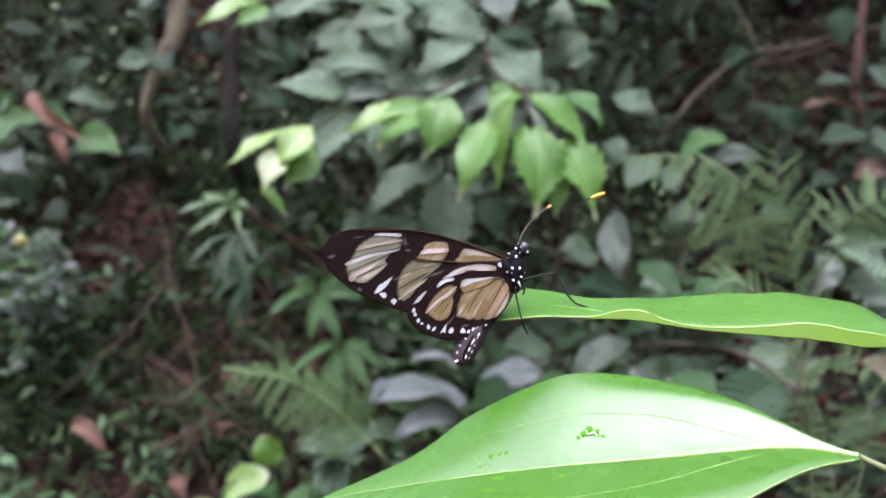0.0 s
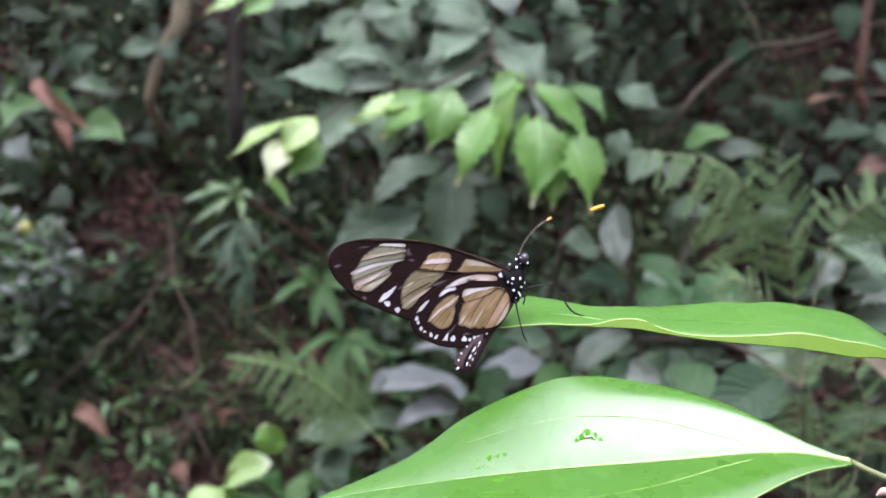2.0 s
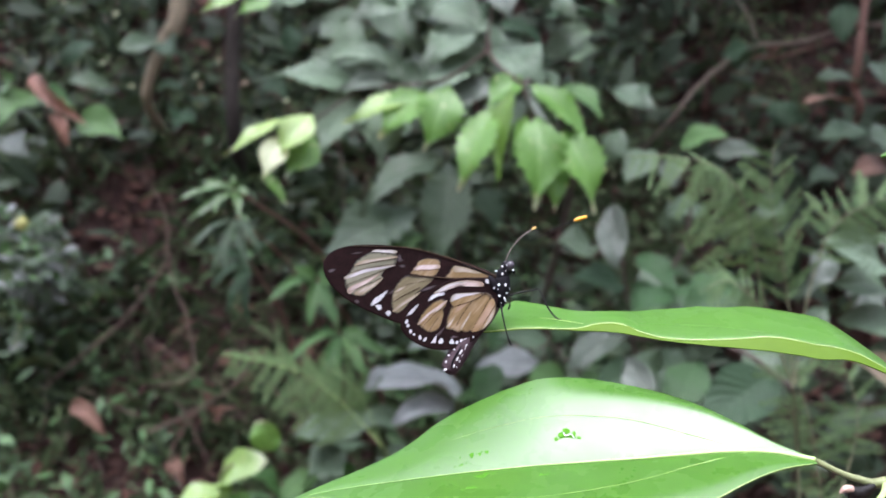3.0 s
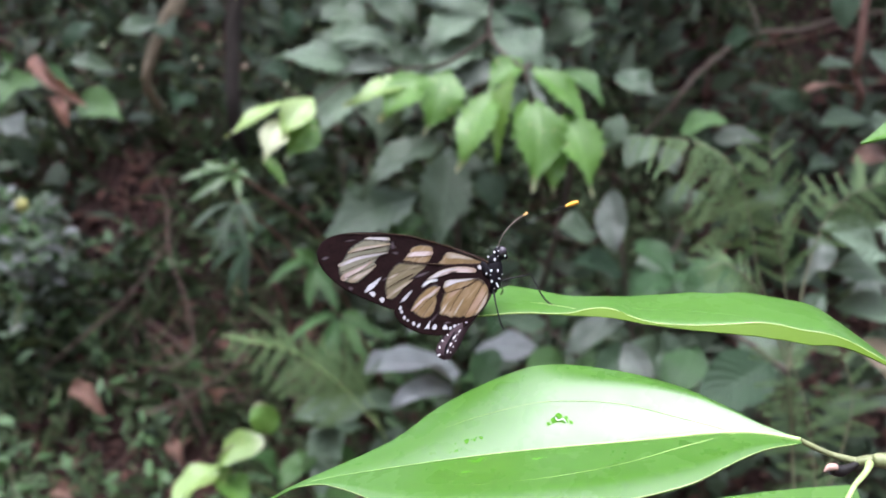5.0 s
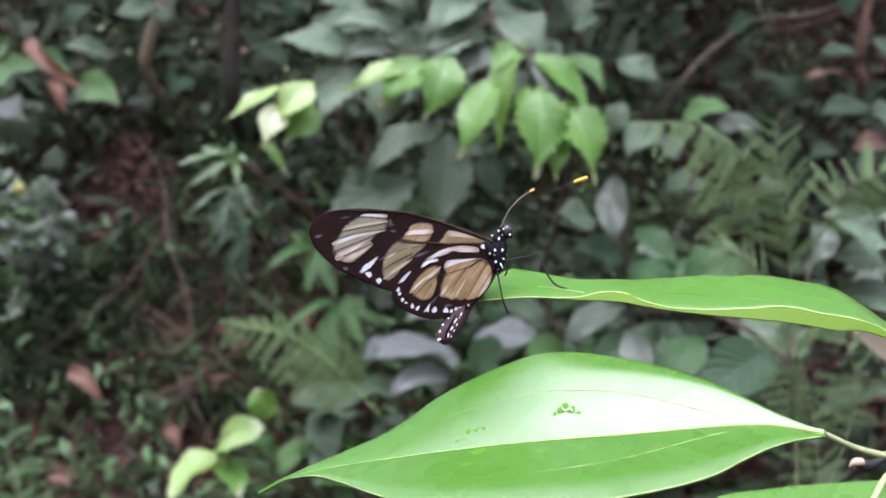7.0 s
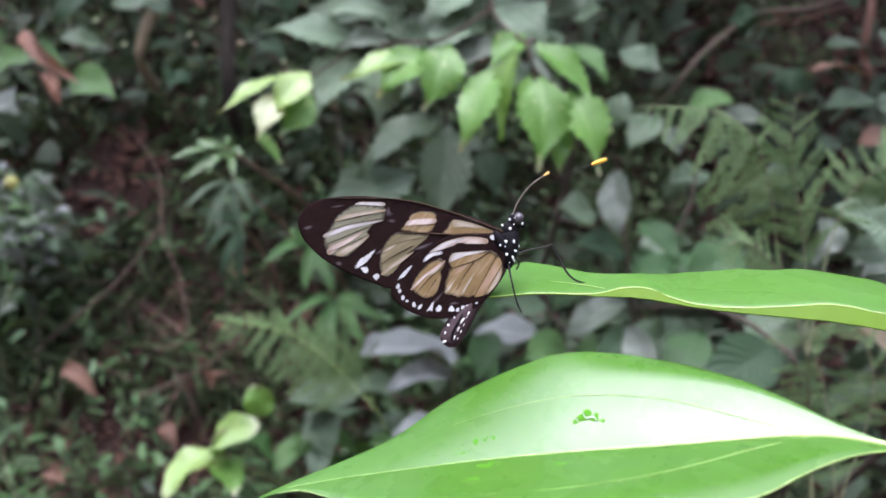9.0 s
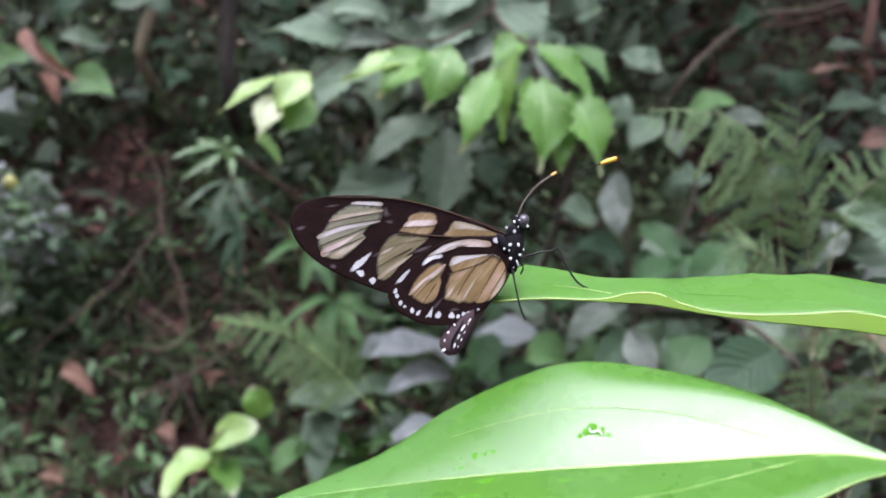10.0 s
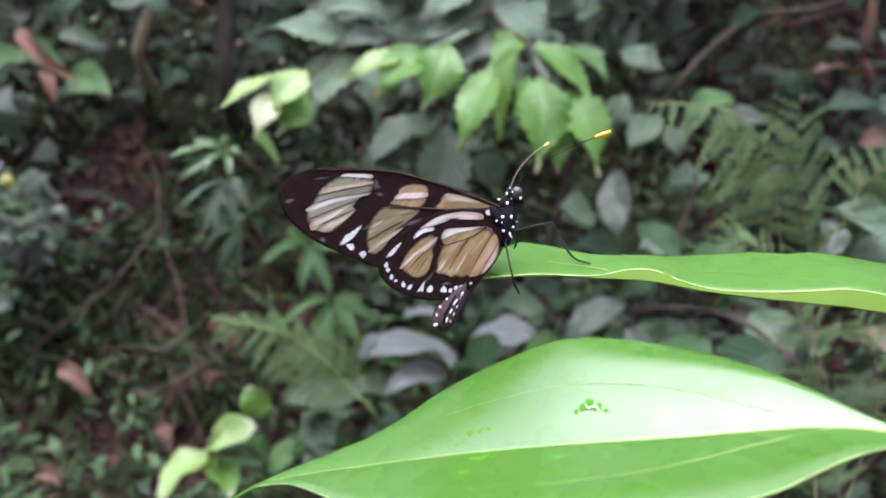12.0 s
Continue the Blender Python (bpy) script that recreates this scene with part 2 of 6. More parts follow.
AMBER, OLIVE = (0.275, 0.182, 0.082), (0.22, 0.182, 0.105)
M_AMBER = wing_cell("amber_cell", AMBER, (0.46, 0.34, 0.23), 50)
M_OLIVE = wing_cell("olive_cell", OLIVE, (0.33, 0.28, 0.19), 30)
M_GREY = wing_cell("grey_cell", (0.245, 0.235, 0.165), (0.35, 0.33, 0.27), 24)
# highlights of the wing windows and dark scales, painted as colours of their own
M_PINK = wing_cell("pinkish_sheen", (0.45, 0.30, 0.21), (0.66, 0.50, 0.42), 50, AMBER, 0.35)
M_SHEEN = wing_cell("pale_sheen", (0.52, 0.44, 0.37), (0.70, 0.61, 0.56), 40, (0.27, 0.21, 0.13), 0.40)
M_ROSE = wing_cell("rosy_sheen", (0.58, 0.46, 0.43), (0.78, 0.68, 0.68), 32, (0.30, 0.21, 0.15), 0.60)
M_SILK = wing_cell("silky_sheen", (0.60, 0.56, 0.58), (0.76, 0.72, 0.76), 26, (0.30, 0.25, 0.20), 0.60)
M_WHITE_SCALE = wing_cell("white_scales", (0.70, 0.68, 0.72), (0.80, 0.79, 0.82), 40, (0.03, 0.02, 0.025), 0.70, 0.8)
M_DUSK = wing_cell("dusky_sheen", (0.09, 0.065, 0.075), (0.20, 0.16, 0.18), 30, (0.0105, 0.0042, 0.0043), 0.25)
M_VEIN = plain("wing_vein", (0.050, 0.030, 0.018), 0.7, 0.5, 700, 0.3, spec=0.12)


# ---- mesh helpers ----
def part(name, bm, material, parent, label="", place=None):
    """Links a bmesh or mesh as one mesh object under a thing or a part, at a place in the parent's space."""
    if isinstance(bm, bmesh.types.BMesh):
        mesh = bpy.data.meshes.new(name)
        bm.to_mesh(mesh)
        bm.free()
    else:
        mesh = bm
    if not mesh.materials:
        mesh.materials.append(material)
    ob = new(name, mesh)
    ob.parent = parent
    if place is not None:
        ob.matrix_basis = place
    return tagged(ob, label)


def thing(name, origin, label, category, group=""):
    ob = new(name)
    ob.empty_display_size = 0.02
    ob.matrix_basis = Matrix.Translation(origin)
    return tagged(ob, label, category, group)


def mesh_of(name, verts, faces, material, uvs=None):
    mesh = bpy.data.meshes.new(name)
    mesh.from_pydata([tuple(v) for v in verts], [], faces)
    mesh.materials.append(material)
    mesh.polygons.foreach_set("use_smooth", np.ones(len(mesh.polygons), bool))
    if uvs is not None:
        layer = mesh.uv_layers.new(name="UVMap")
        index = np.empty(len(mesh.loops), np.int32)
        mesh.loops.foreach_get("vertex_index", index)
        layer.data.foreach_set("uv", np.asarray(uvs, np.float32)[index].ravel())
    mesh.update()
    return mesh


def spline(points, count):
    """A smooth curve through the points: count samples (Catmull-Rom)."""
    p = np.array(points, float)
    p = np.vstack([2 * p[0] - p[1], p, 2 * p[-1] - p[-2]])
    out = []
    for u in np.linspace(0, len(p) - 3, count):
        i = min(int(u), len(p) - 4)
        f = u - i
        a, b, c, d = p[i:i + 4]
        out.append(0.5 * (2 * b + (c - a) * f + (2 * a - 5 * b + 4 * c - d) * f * f + (3 * b - a - 3 * c + d) * f ** 3))
    return np.array(out)


def tube_mesh(name, points, radii, material, sides=8):
    """A tapered tube along a smooth curve; radii are spread evenly along it."""
    path = spline(points, 6 * len(points)) if len(points) > 2 else np.array(points, float)
    rad = np.interp(np.linspace(0, 1, len(path)), np.linspace(0, 1, len(radii)), radii)
    verts, faces = [], []
    ref = np.array((0.31, 0.22, 0.93))
    for i, q in enumerate(path):
        t = path[min(i + 1, len(path) - 1)] - path[max(i - 1, 0)]
        t = t / (np.linalg.norm(t) + 1e-12)
        a = np.cross(t, ref)
        a /= np.linalg.norm(a) + 1e-12
        b = np.cross(t, a)
        for k in range(sides):
            w = 2 * math.pi * k / sides
            verts.append(q + rad[i] * (math.cos(w) * a + math.sin(w) * b))
    for i in range(len(path) - 1):
        for k in range(sides):
            j = (k + 1) % sides
            faces.append((i * sides + k, i * sides + j, (i + 1) * sides + j, (i + 1) * sides + k))
    faces.append(tuple(range(sides)))
    faces.append(tuple(range((len(path) - 1) * sides, len(path) * sides))[::-1])
    return mesh_of(name, verts, faces, material)


def ellipsoid(name, centre, radii, axis, material):
    """An ellipsoid whose third radius lies along axis."""
    bm = bmesh.new()
    bmesh.ops.create_uvsphere(bm, u_segments=18, v_segments=12, radius=1)
    turn = Vector(axis).to_track_quat("Z", "Y").to_matrix().to_4x4()
    bm.transform(Matrix.Translation(centre) @ turn @ Matrix.Diagonal((*radii, 1)))
    for f in bm.faces:
        f.smooth = True
    mesh = bpy.data.meshes.new(name)
    bm.to_mesh(mesh)
    bm.free()
    mesh.materials.append(material)
    return mesh


rng = random.Random(7)


DRIP = spline([(0, 0.04), (0.08, 0.30), (0.2, 0.72), (0.33, 0.96), (0.45, 1.0), (0.57, 0.86), (0.67, 0.60), (0.76, 0.35), (0.84, 0.17), (0.92, 0.08), (1, 0.02)], 80)


def leaf_shape(s, kind):
    """Half width of a leaf, 0 to 1, at s from base to tip."""
    if kind == "narrow":
        return math.sin(math.pi * s ** 0.75) ** 0.9
    if kind == "drip":
        return float(np.interp(s, DRIP[:, 0], DRIP[:, 1]))
    if kind == "round":
        return math.sqrt(max(0, 1 - (2 * s - 1) ** 2))
    return math.sin(math.pi * s ** 0.82) ** 0.85


def blade(name, base, tip, width, material, origin, kind="oval", roll=0.0, droop=0.08, fold=0.25, wave=0.09, teeth=0.0, face=(0, -0.8, 0.6), seed=None):
    """A leaf blade from base to tip, in coordinates relative to origin. Its upper side turns to face, rolled by some degrees."""
    r = random.Random(seed if seed is not None else rng.random())
    base, tip = Vector(base) - Vector(origin), Vector(tip) - Vector(origin)
    along = tip - base
    length = along.length
    y = along.normalized()
    z = Vector(face)
    z = (z - y * z.dot(y)).normalized()
    z = Matrix.Rotation(radians(roll), 3, y) @ z
    x = y.cross(z)
    ns, nv = (26 if teeth else 16), 4
    verts, faces, uvs = [], [], []
    ph, ph2 = r.random() * 6.28, r.random() * 6.28
    for i in range(ns + 1):
        s = i / ns
        half = 0.5 * width * leaf_shape(s, kind)
        for k in range(-nv, nv + 1):
            v = k / nv
            jag = 1 + (teeth * (0.7 - 0.7 * (i % 3)) if abs(k) == nv else 0)
            up = droop * length * math.sin(math.pi * s) + fold * abs(v) * half + wave * width * math.sin(7 * s + ph) * v + 0.4 * wave * width * math.sin(15 * s + ph2) * v * v
            bend = 0.04 * length * math.sin(2.4 * s + ph)
            verts.append(base + y * (s * length + (teeth * length * 0.02 * abs(v) if i % 2 else 0)) + x * (v * half * jag + bend * (1 - s) * s * 2) + z * up)
            uvs.append((0.5 + 0.5 * v, s))
    w = 2 * nv + 1
    for i in range(ns):
        for k in range(2 * nv):
            a = i * w + k
            faces.append((a, a + 1, a + w + 1, a + w))
    return mesh_of(name, verts, faces, material, uvs=uvs)


class Plant:
    """A plant rooted at a place: stems and leaves are its parts."""

    def __init__(self, name, root, label, category):
        self.root = Vector(root)
        self.ob = thing(name, root, label, category)

    def stem(self, points, radii, material=M_BARK, name="stem", sides=7):
        rel = [Vector(q) - self.root for q in points]
        part(name, tube_mesh(name, rel, radii, material, sides), material, self.ob)

    def leaf(self, base, tip, width, material=M_MATURE, label="", **more):
        part("leaf", blade("leaf", base, tip, width, material, self.root, **more), material, self.ob, label)


# ---- ground: a path edge and a steep bank, one sheet ----
def lift(x, y):
    rise = 1.9 * (y - 1.25 - 0.05 * math.sin(2.3 * x + 0.7))
    top = 3.3 + 0.12 * (y - 2.8)
    bank = max(0.0, min(rise, top))
    rough = 0.05 * noise.noise((x * 2.2, y * 2.2, 0.3)) + 0.018 * noise.noise((x * 9, y * 9, 1.7))
    far = 0.02 * noise.noise((x * 0.05, y * 0.05, 4.0)) * min(60, abs(y) + abs(x))
    return bank + rough + far * (0.0 if abs(x) < 4 and abs(y) < 4 else 1.0)


def bank_point(x, z):
    """The place on the bank at x and height z."""
    lo, hi = 0.9, 3.0
    for _ in range(30):
        mid = 0.5 * (lo + hi)
        lo, hi = (mid, hi) if lift(x, mid) < z else (lo, mid)
    return Vector((x, lo, lift(x, lo)))


def make_ground():
    side = [4 * 1.16 ** k for k in range(1, 34)]
    xs = [-v for v in side[::-1]] + list(np.linspace(-4, 4, 110)) + side
    ys = [-v for v in side[::-1]] + list(np.linspace(-4, 0.9, 30)) + list(np.linspace(0.95, 3.4, 90)) + list(np.linspace(3.5, 4, 4)) + side
    verts = [(x, y, lift(x, y)) for y in ys for x in xs]
    w = len(xs)
    faces = [(j * w + i, j * w + i + 1, (j + 1) * w + i + 1, (j + 1) * w + i) for j in range(len(ys) - 1) for i in range(w - 1)]
    ob = new("ground", mesh_of("ground", verts, faces, M_SOIL))
    tagged(ob, "dark reddish-brown forest soil rising as a steep bank", "ground", kind="structure")


make_ground()


def scatter(name, count, place, size, material, label, category, slim=0.45, upright=0.5, seed=1, curl=0.15):
    """Countless small leaves as one object. place(r) gives a point; leaves face outwards and up at random."""
    r = random.Random(seed)
    verts, faces = [], []
    for _ in range(count):
        q = place(r)
        if q is None:
            continue
        L = size[0] + (size[1] - size[0]) * r.random() ** 1.5
        wd = L * slim * (0.45 + 0.9 * r.random())
        z = Vector((r.gauss(0, 0.5), -0.6 + r.gauss(0, 0.5), upright + r.gauss(0, 0.4))).normalized()
        y = Vector((r.gauss(0, 1), r.gauss(0, 0.6) - 0.2, r.gauss(-0.3, 0.7)))
        y = (y - z * y.dot(z)).normalized()
        x = y.cross(z)
        b = len(verts)
        for s, wf, up in ((0, 0.06, 0), (0.25, 0.8, 0.10), (0.55, 1.0, 0.13), (0.82, 0.5, 0.06), (1, 0.0, -0.05)):
            for v in (-1, 0, 1):
                verts.append(q + y * (s * L) + x * (0.5 * v * wf * wd) + z * (L * curl * (up * 6 + 0.5 * abs(v) * wf) * 0.3))
        for i in range(4):
            for k in range(2):
                a = b + 3 * i + k
                faces.append((a, a + 1, a + 4, a + 3))
    ob = new(name, mesh_of(name, verts, faces, material))
    return tagged(ob, label, category, kind="stuff")


def bare(x, z):
    """How open the bank is: the litter slope under the seedlings shows its soil, most of all round its middle."""
    if not (x < -0.02 and z < 1.42):
        return 0.0
    return 1.0 + 2.0 * max(0.0, 1 - ((x + 0.43) / 0.25) ** 2 - ((z - 1.14) / 0.28) ** 2)


def understorey(r):
    x, z = (r.uniform(-1.3, 1.3) if r.random() < 0.6 else r.gauss(0, 2.6)), r.uniform(0.15, 3.3)
    clump = noise.noise((x * 2.6, z * 2.6, 2.2)) + 0.45 * noise.noise((x * 8, z * 8, 5.1))
    left = (0.07 if z < 1.32 else -0.14) if x < -0.15 else 0.0
    if clump < -0.16 + left + 0.11 * bare(x, z):
        return None
    return bank_point(x, z) + Vector((0, -0.9, 0.45)) * r.random() ** 1.6 * (0.12 if x < 0 else 0.30)


def fine_place(r):
    x, z = (r.uniform(-1.2, 1.2) if r.random() < 0.75 else r.gauss(0, 2.4)), r.uniform(0.4, 2.6)
    clump = noise.noise((x * 4.0, z * 2.6, 7.7)) + 0.5 * noise.noise((x * 13, z * 9, 1.1))
    if clump < (0.02 if x > 0.08 else -0.34) + 0.31 * bare(x, z):
        return None
    return bank_point(x, z) + Vector((0, -0.9, 0.45)) * r.random() ** 1.3 * (0.12 if x < 0 else 0.22)


def grass_place(r):
    x, z = r.uniform(-1.6, 0.5), r.uniform(0.45, 1.5)
    if noise.noise((x * 3.3, z * 3.3, 11.0)) < -0.1:
        return None
    return bank_point(x, z) + Vector((0, -0.9, 0.45)) * 0.09 * r.random()


def litter_place(r):
    q = bank_point(r.uniform(-1.3, 1.3) if r.random() < 0.7 else r.gauss(0, 2.5), r.uniform(0.1, 2.6))
    return q + Vector((0, -0.014, 0.008)) * r.random()


def herb_place(r):
    x, z = r.uniform(-1.5, 0.3), r.uniform(0.45, 1.5)
    if noise.noise((x * 5, z * 5, 9.2)) + 0.6 * noise.noise((x * 14, z * 14, 3.3)) < -0.02 + 0.7 * max(0, z - 0.95) + 0.1 * max(0, bare(x, z) - 1):
        return None
    return bank_point(x, z) + Vector((0, -0.9, 0.5)) * (0.01 + 0.11 * r.random())


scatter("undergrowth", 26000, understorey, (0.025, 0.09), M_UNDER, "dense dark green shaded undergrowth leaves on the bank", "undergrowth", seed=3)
scatter("fine_foliage", 66000, fine_place, (0.010, 0.042), M_FINE, "mossy fine olive-green foliage covering the shaded bank", "foliage", seed=13, slim=0.3, upright=0.3)
scatter("grass_blades", 6500, grass_place, (0.05, 0.15), M_FINE, "thin dull green grass blades on the bank", "grass", seed=14, slim=0.07, upright=0.2, curl=0.5)
scatter("leaf_litter", 16000, litter_place, (0.015, 0.06), M_LITTER, "dead reddish-brown leaf litter on the soil", "leaf litter", seed=4, upright=0.8, curl=0.5)
scatter("small_herbs", 12000, herb_place, (0.010, 0.052), M_HERB, "low small-leaved green herbs on the bank", "herbs", seed=5, upright=0.7, slim=0.32)


def woods_place(r):
    """Unseen woods added behind and beside the camera, to darken what the leaves reflect."""
    a = radians(r.uniform(175, 365))
    d = r.uniform(5.0, 8.0)
    x, y = d * math.cos(a), d * math.sin(a)
    tall = 6.5 + 2.0 * noise.noise((2.2 * math.cos(a), 2.2 * math.sin(a), 6.0)) + (2.5 if x < -3 else 0.0)
    if abs(x) < 3.4:
        tall = 2.4  # kept low here to let frontal light onto the bank
    return Vector((x, y, max(0.0, lift(x, y)) + tall * r.random() ** 0.8))


scatter("far_woods", 14000, woods_place, (0.15, 0.5), M_UNDER, "unseen dark green woods added to darken reflections", "woods", seed=15, slim=0.6, upright=0.4)


def tree(root, boughs, radius, seed, leaves):
    """An unseen tree added on the bank to block light: a leaning trunk, limbs, and a crown of many small leaves round
    the limbs.
    """
    r = random.Random(seed)
    root = Vector(root)
    ob = thing("tree", root - Vector((0, 0, 0.06)), "unseen forest tree with dark overhanging foliage, added to shade the bank", "tree", "trees on the bank")
    fork = root + Vector((r.uniform(-0.1, 0.1), -0.2, 1.0))
    top = root + Vector((r.uniform(-0.2, 0.2), -0.4, 2.3))
    part("trunk", tube_mesh("trunk", [Vector((0, 0, 0)), (root + fork) / 2 - root + Vector((0.04, 0, 0)), fork - root, top - root], [radius, 0.8 * radius, 0.65 * radius, 0.3 * radius], M_TRUNK, 12), M_TRUNK, ob)
    verts, faces = [], []
    for b in boughs:
        end = Vector(b)
        mid = fork.lerp(end, 0.5) + Vector((0, 0, 0.22))
        part("limb", tube_mesh("limb", [fork - root, mid - root, end - root], [0.4 * radius, 0.25 * radius, 0.08 * radius], M_BARK, 8), M_BARK, ob)
        for _ in range(leaves):
            s = 0.25 + 0.85 * r.random()
            c = fork.lerp(mid, 2 * s) if s < 0.5 else mid.lerp(end, 2 * s - 1)
            c = c + Vector((r.gauss(0, 0.22), r.gauss(0, 0.22), r.gauss(0.0, 0.13)))
            L = r.uniform(0.06, 0.13)
            z = Vector((r.gauss(0, 0.4), r.gauss(-0.2, 0.4), 1)).normalized()
            y = Vector((r.gauss(0, 1), r.gauss(0, 1), r.gauss(-0.4, 0.5)))
            y = (y - z * y.dot(z)).normalized()
            x = y.cross(z)
            k = len(verts)
            for f, w in ((0, 0.05), (0.35, 0.24), (0.7, 0.18), (1, 0.0)):
                for v in (-1, 1):
                    verts.append(c - root + y * (f * L) + x * (v * w * L) - z * (0.12 * f * f * L))
            for q in range(3):
                faces.append((k + 2 * q, k + 2 * q + 1, k + 2 * q + 3, k + 2 * q + 2))
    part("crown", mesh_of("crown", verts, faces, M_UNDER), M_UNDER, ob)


# all out of view; their crowns only shade the bank and darken reflections
tree(bank_point(-1.45, 2.2), [(-1.9, 0.9, 3.3), (-1.1, 0.75, 3.1), (-0.6, 1.2, 3.2), (-2.3, 1.6, 3.4), (-1.0, 1.6, 3.9)], 0.07, 41, 200)
tree(bank_point(0.25, 2.9), [(-0.5, 0.8, 3.2), (0.1, 0.6, 3.15), (0.6, 0.8, 3.0), (-0.1, 1.3, 3.3), (0.7, 1.5, 3.1), (0.0, 1.9, 4.3)], 0.09, 42, 300)
tree(bank_point(1.6, 2.1), [(1.0, 1.0, 2.5), (1.3, 0.7, 2.9), (0.7, 1.3, 2.7), (2.1, 1.0, 3.0), (1.8, 1.6, 3.6)], 0.06, 43, 300)
tree(bank_point(-0.9, 3.25), [(-1.6, 2.3, 4.6), (-0.9, 2.0, 4.4), (-0.3, 2.2, 4.7), (-1.2, 2.8, 5.4), (-0.4, 2.9, 5.6), (-0.8, 2.2, 5.0)], 0.09, 44, 900)
tree(bank_point(0.95, 3.25), [(0.3, 2.1, 4.5), (0.9, 2.0, 4.4), (1.5, 2.3, 4.7), (0.5, 2.8, 5.5), (1.3, 2.9, 5.4), (0.7, 2.3, 5.0)], 0.09, 45, 900)


def dry_twigs(count, seed):
    """Thin dry stems crossing the bank, as one object."""
    r = random.Random(seed)
    verts, faces = [], []
    for _ in range(count):
        q = bank_point(r.uniform(-1.5, 1.2), r.uniform(0.4, 1.9)) + Vector((0, -0.9, 0.4)) * r.uniform(0.005, 0.12)
        v = Vector((r.gauss(0, 1), r.gauss(0, 0.4), r.gauss(0.3, 0.8))).normalized() * r.uniform(0.06, 0.30)
        sag = Vector((r.gauss(0, 0.12), r.gauss(0, 0.12), r.gauss(0, 0.12))) * v.length
        w = r.uniform(0.0010, 0.0032)
        b = len(verts)
        for k in range(5):
            c = q + v * (k / 4) + sag * math.sin(math.pi * k / 4)
            t = w * (1 - 0.15 * k)
            verts += [c + Vector((t, 0, 0)), c + Vector((-t * 0.5, t * 0.8, 0.3 * t)), c + Vector((-t * 0.5, -t * 0.8, -0.3 * t))]
        for k in range(4):
            for j in range(3):
                i = (j + 1) % 3
                faces.append((b + 3 * k + j, b + 3 * k + i, b + 3 * k + 3 + i, b + 3 * k + 3 + j))
    tagged(new("dry_twigs", mesh_of("dry_twigs", verts, faces, M_STALK)), "tangle of thin dry brown stems on the bank", "twigs", kind="stuff")


dry_twigs(900, 12)


def fill(plant, count, xs, ys, zs, size, mats, seed, slim=0.55):
    """More leaves of a plant, spread at random through a part of its crown."""
    r = random.Random(seed)
    for _ in range(count):
        b = Vector((r.uniform(*xs), r.uniform(*ys), r.uniform(*zs)))
        v = Vector((r.gauss(0, 1), r.gauss(-0.5, 0.4), r.gauss(-0.5, 0.6))).normalized()
        L = r.uniform(*size)
        plant.leaf(b, b + v * L, L * slim * r.uniform(0.8, 1.2), r.choice(mats), roll=r.uniform(-30, 30), face=(0, -0.8, 0.55), kind=r.choice(("drip", "oval", "drip")), wave=0.12, droop=r.uniform(0.05, 0.2))


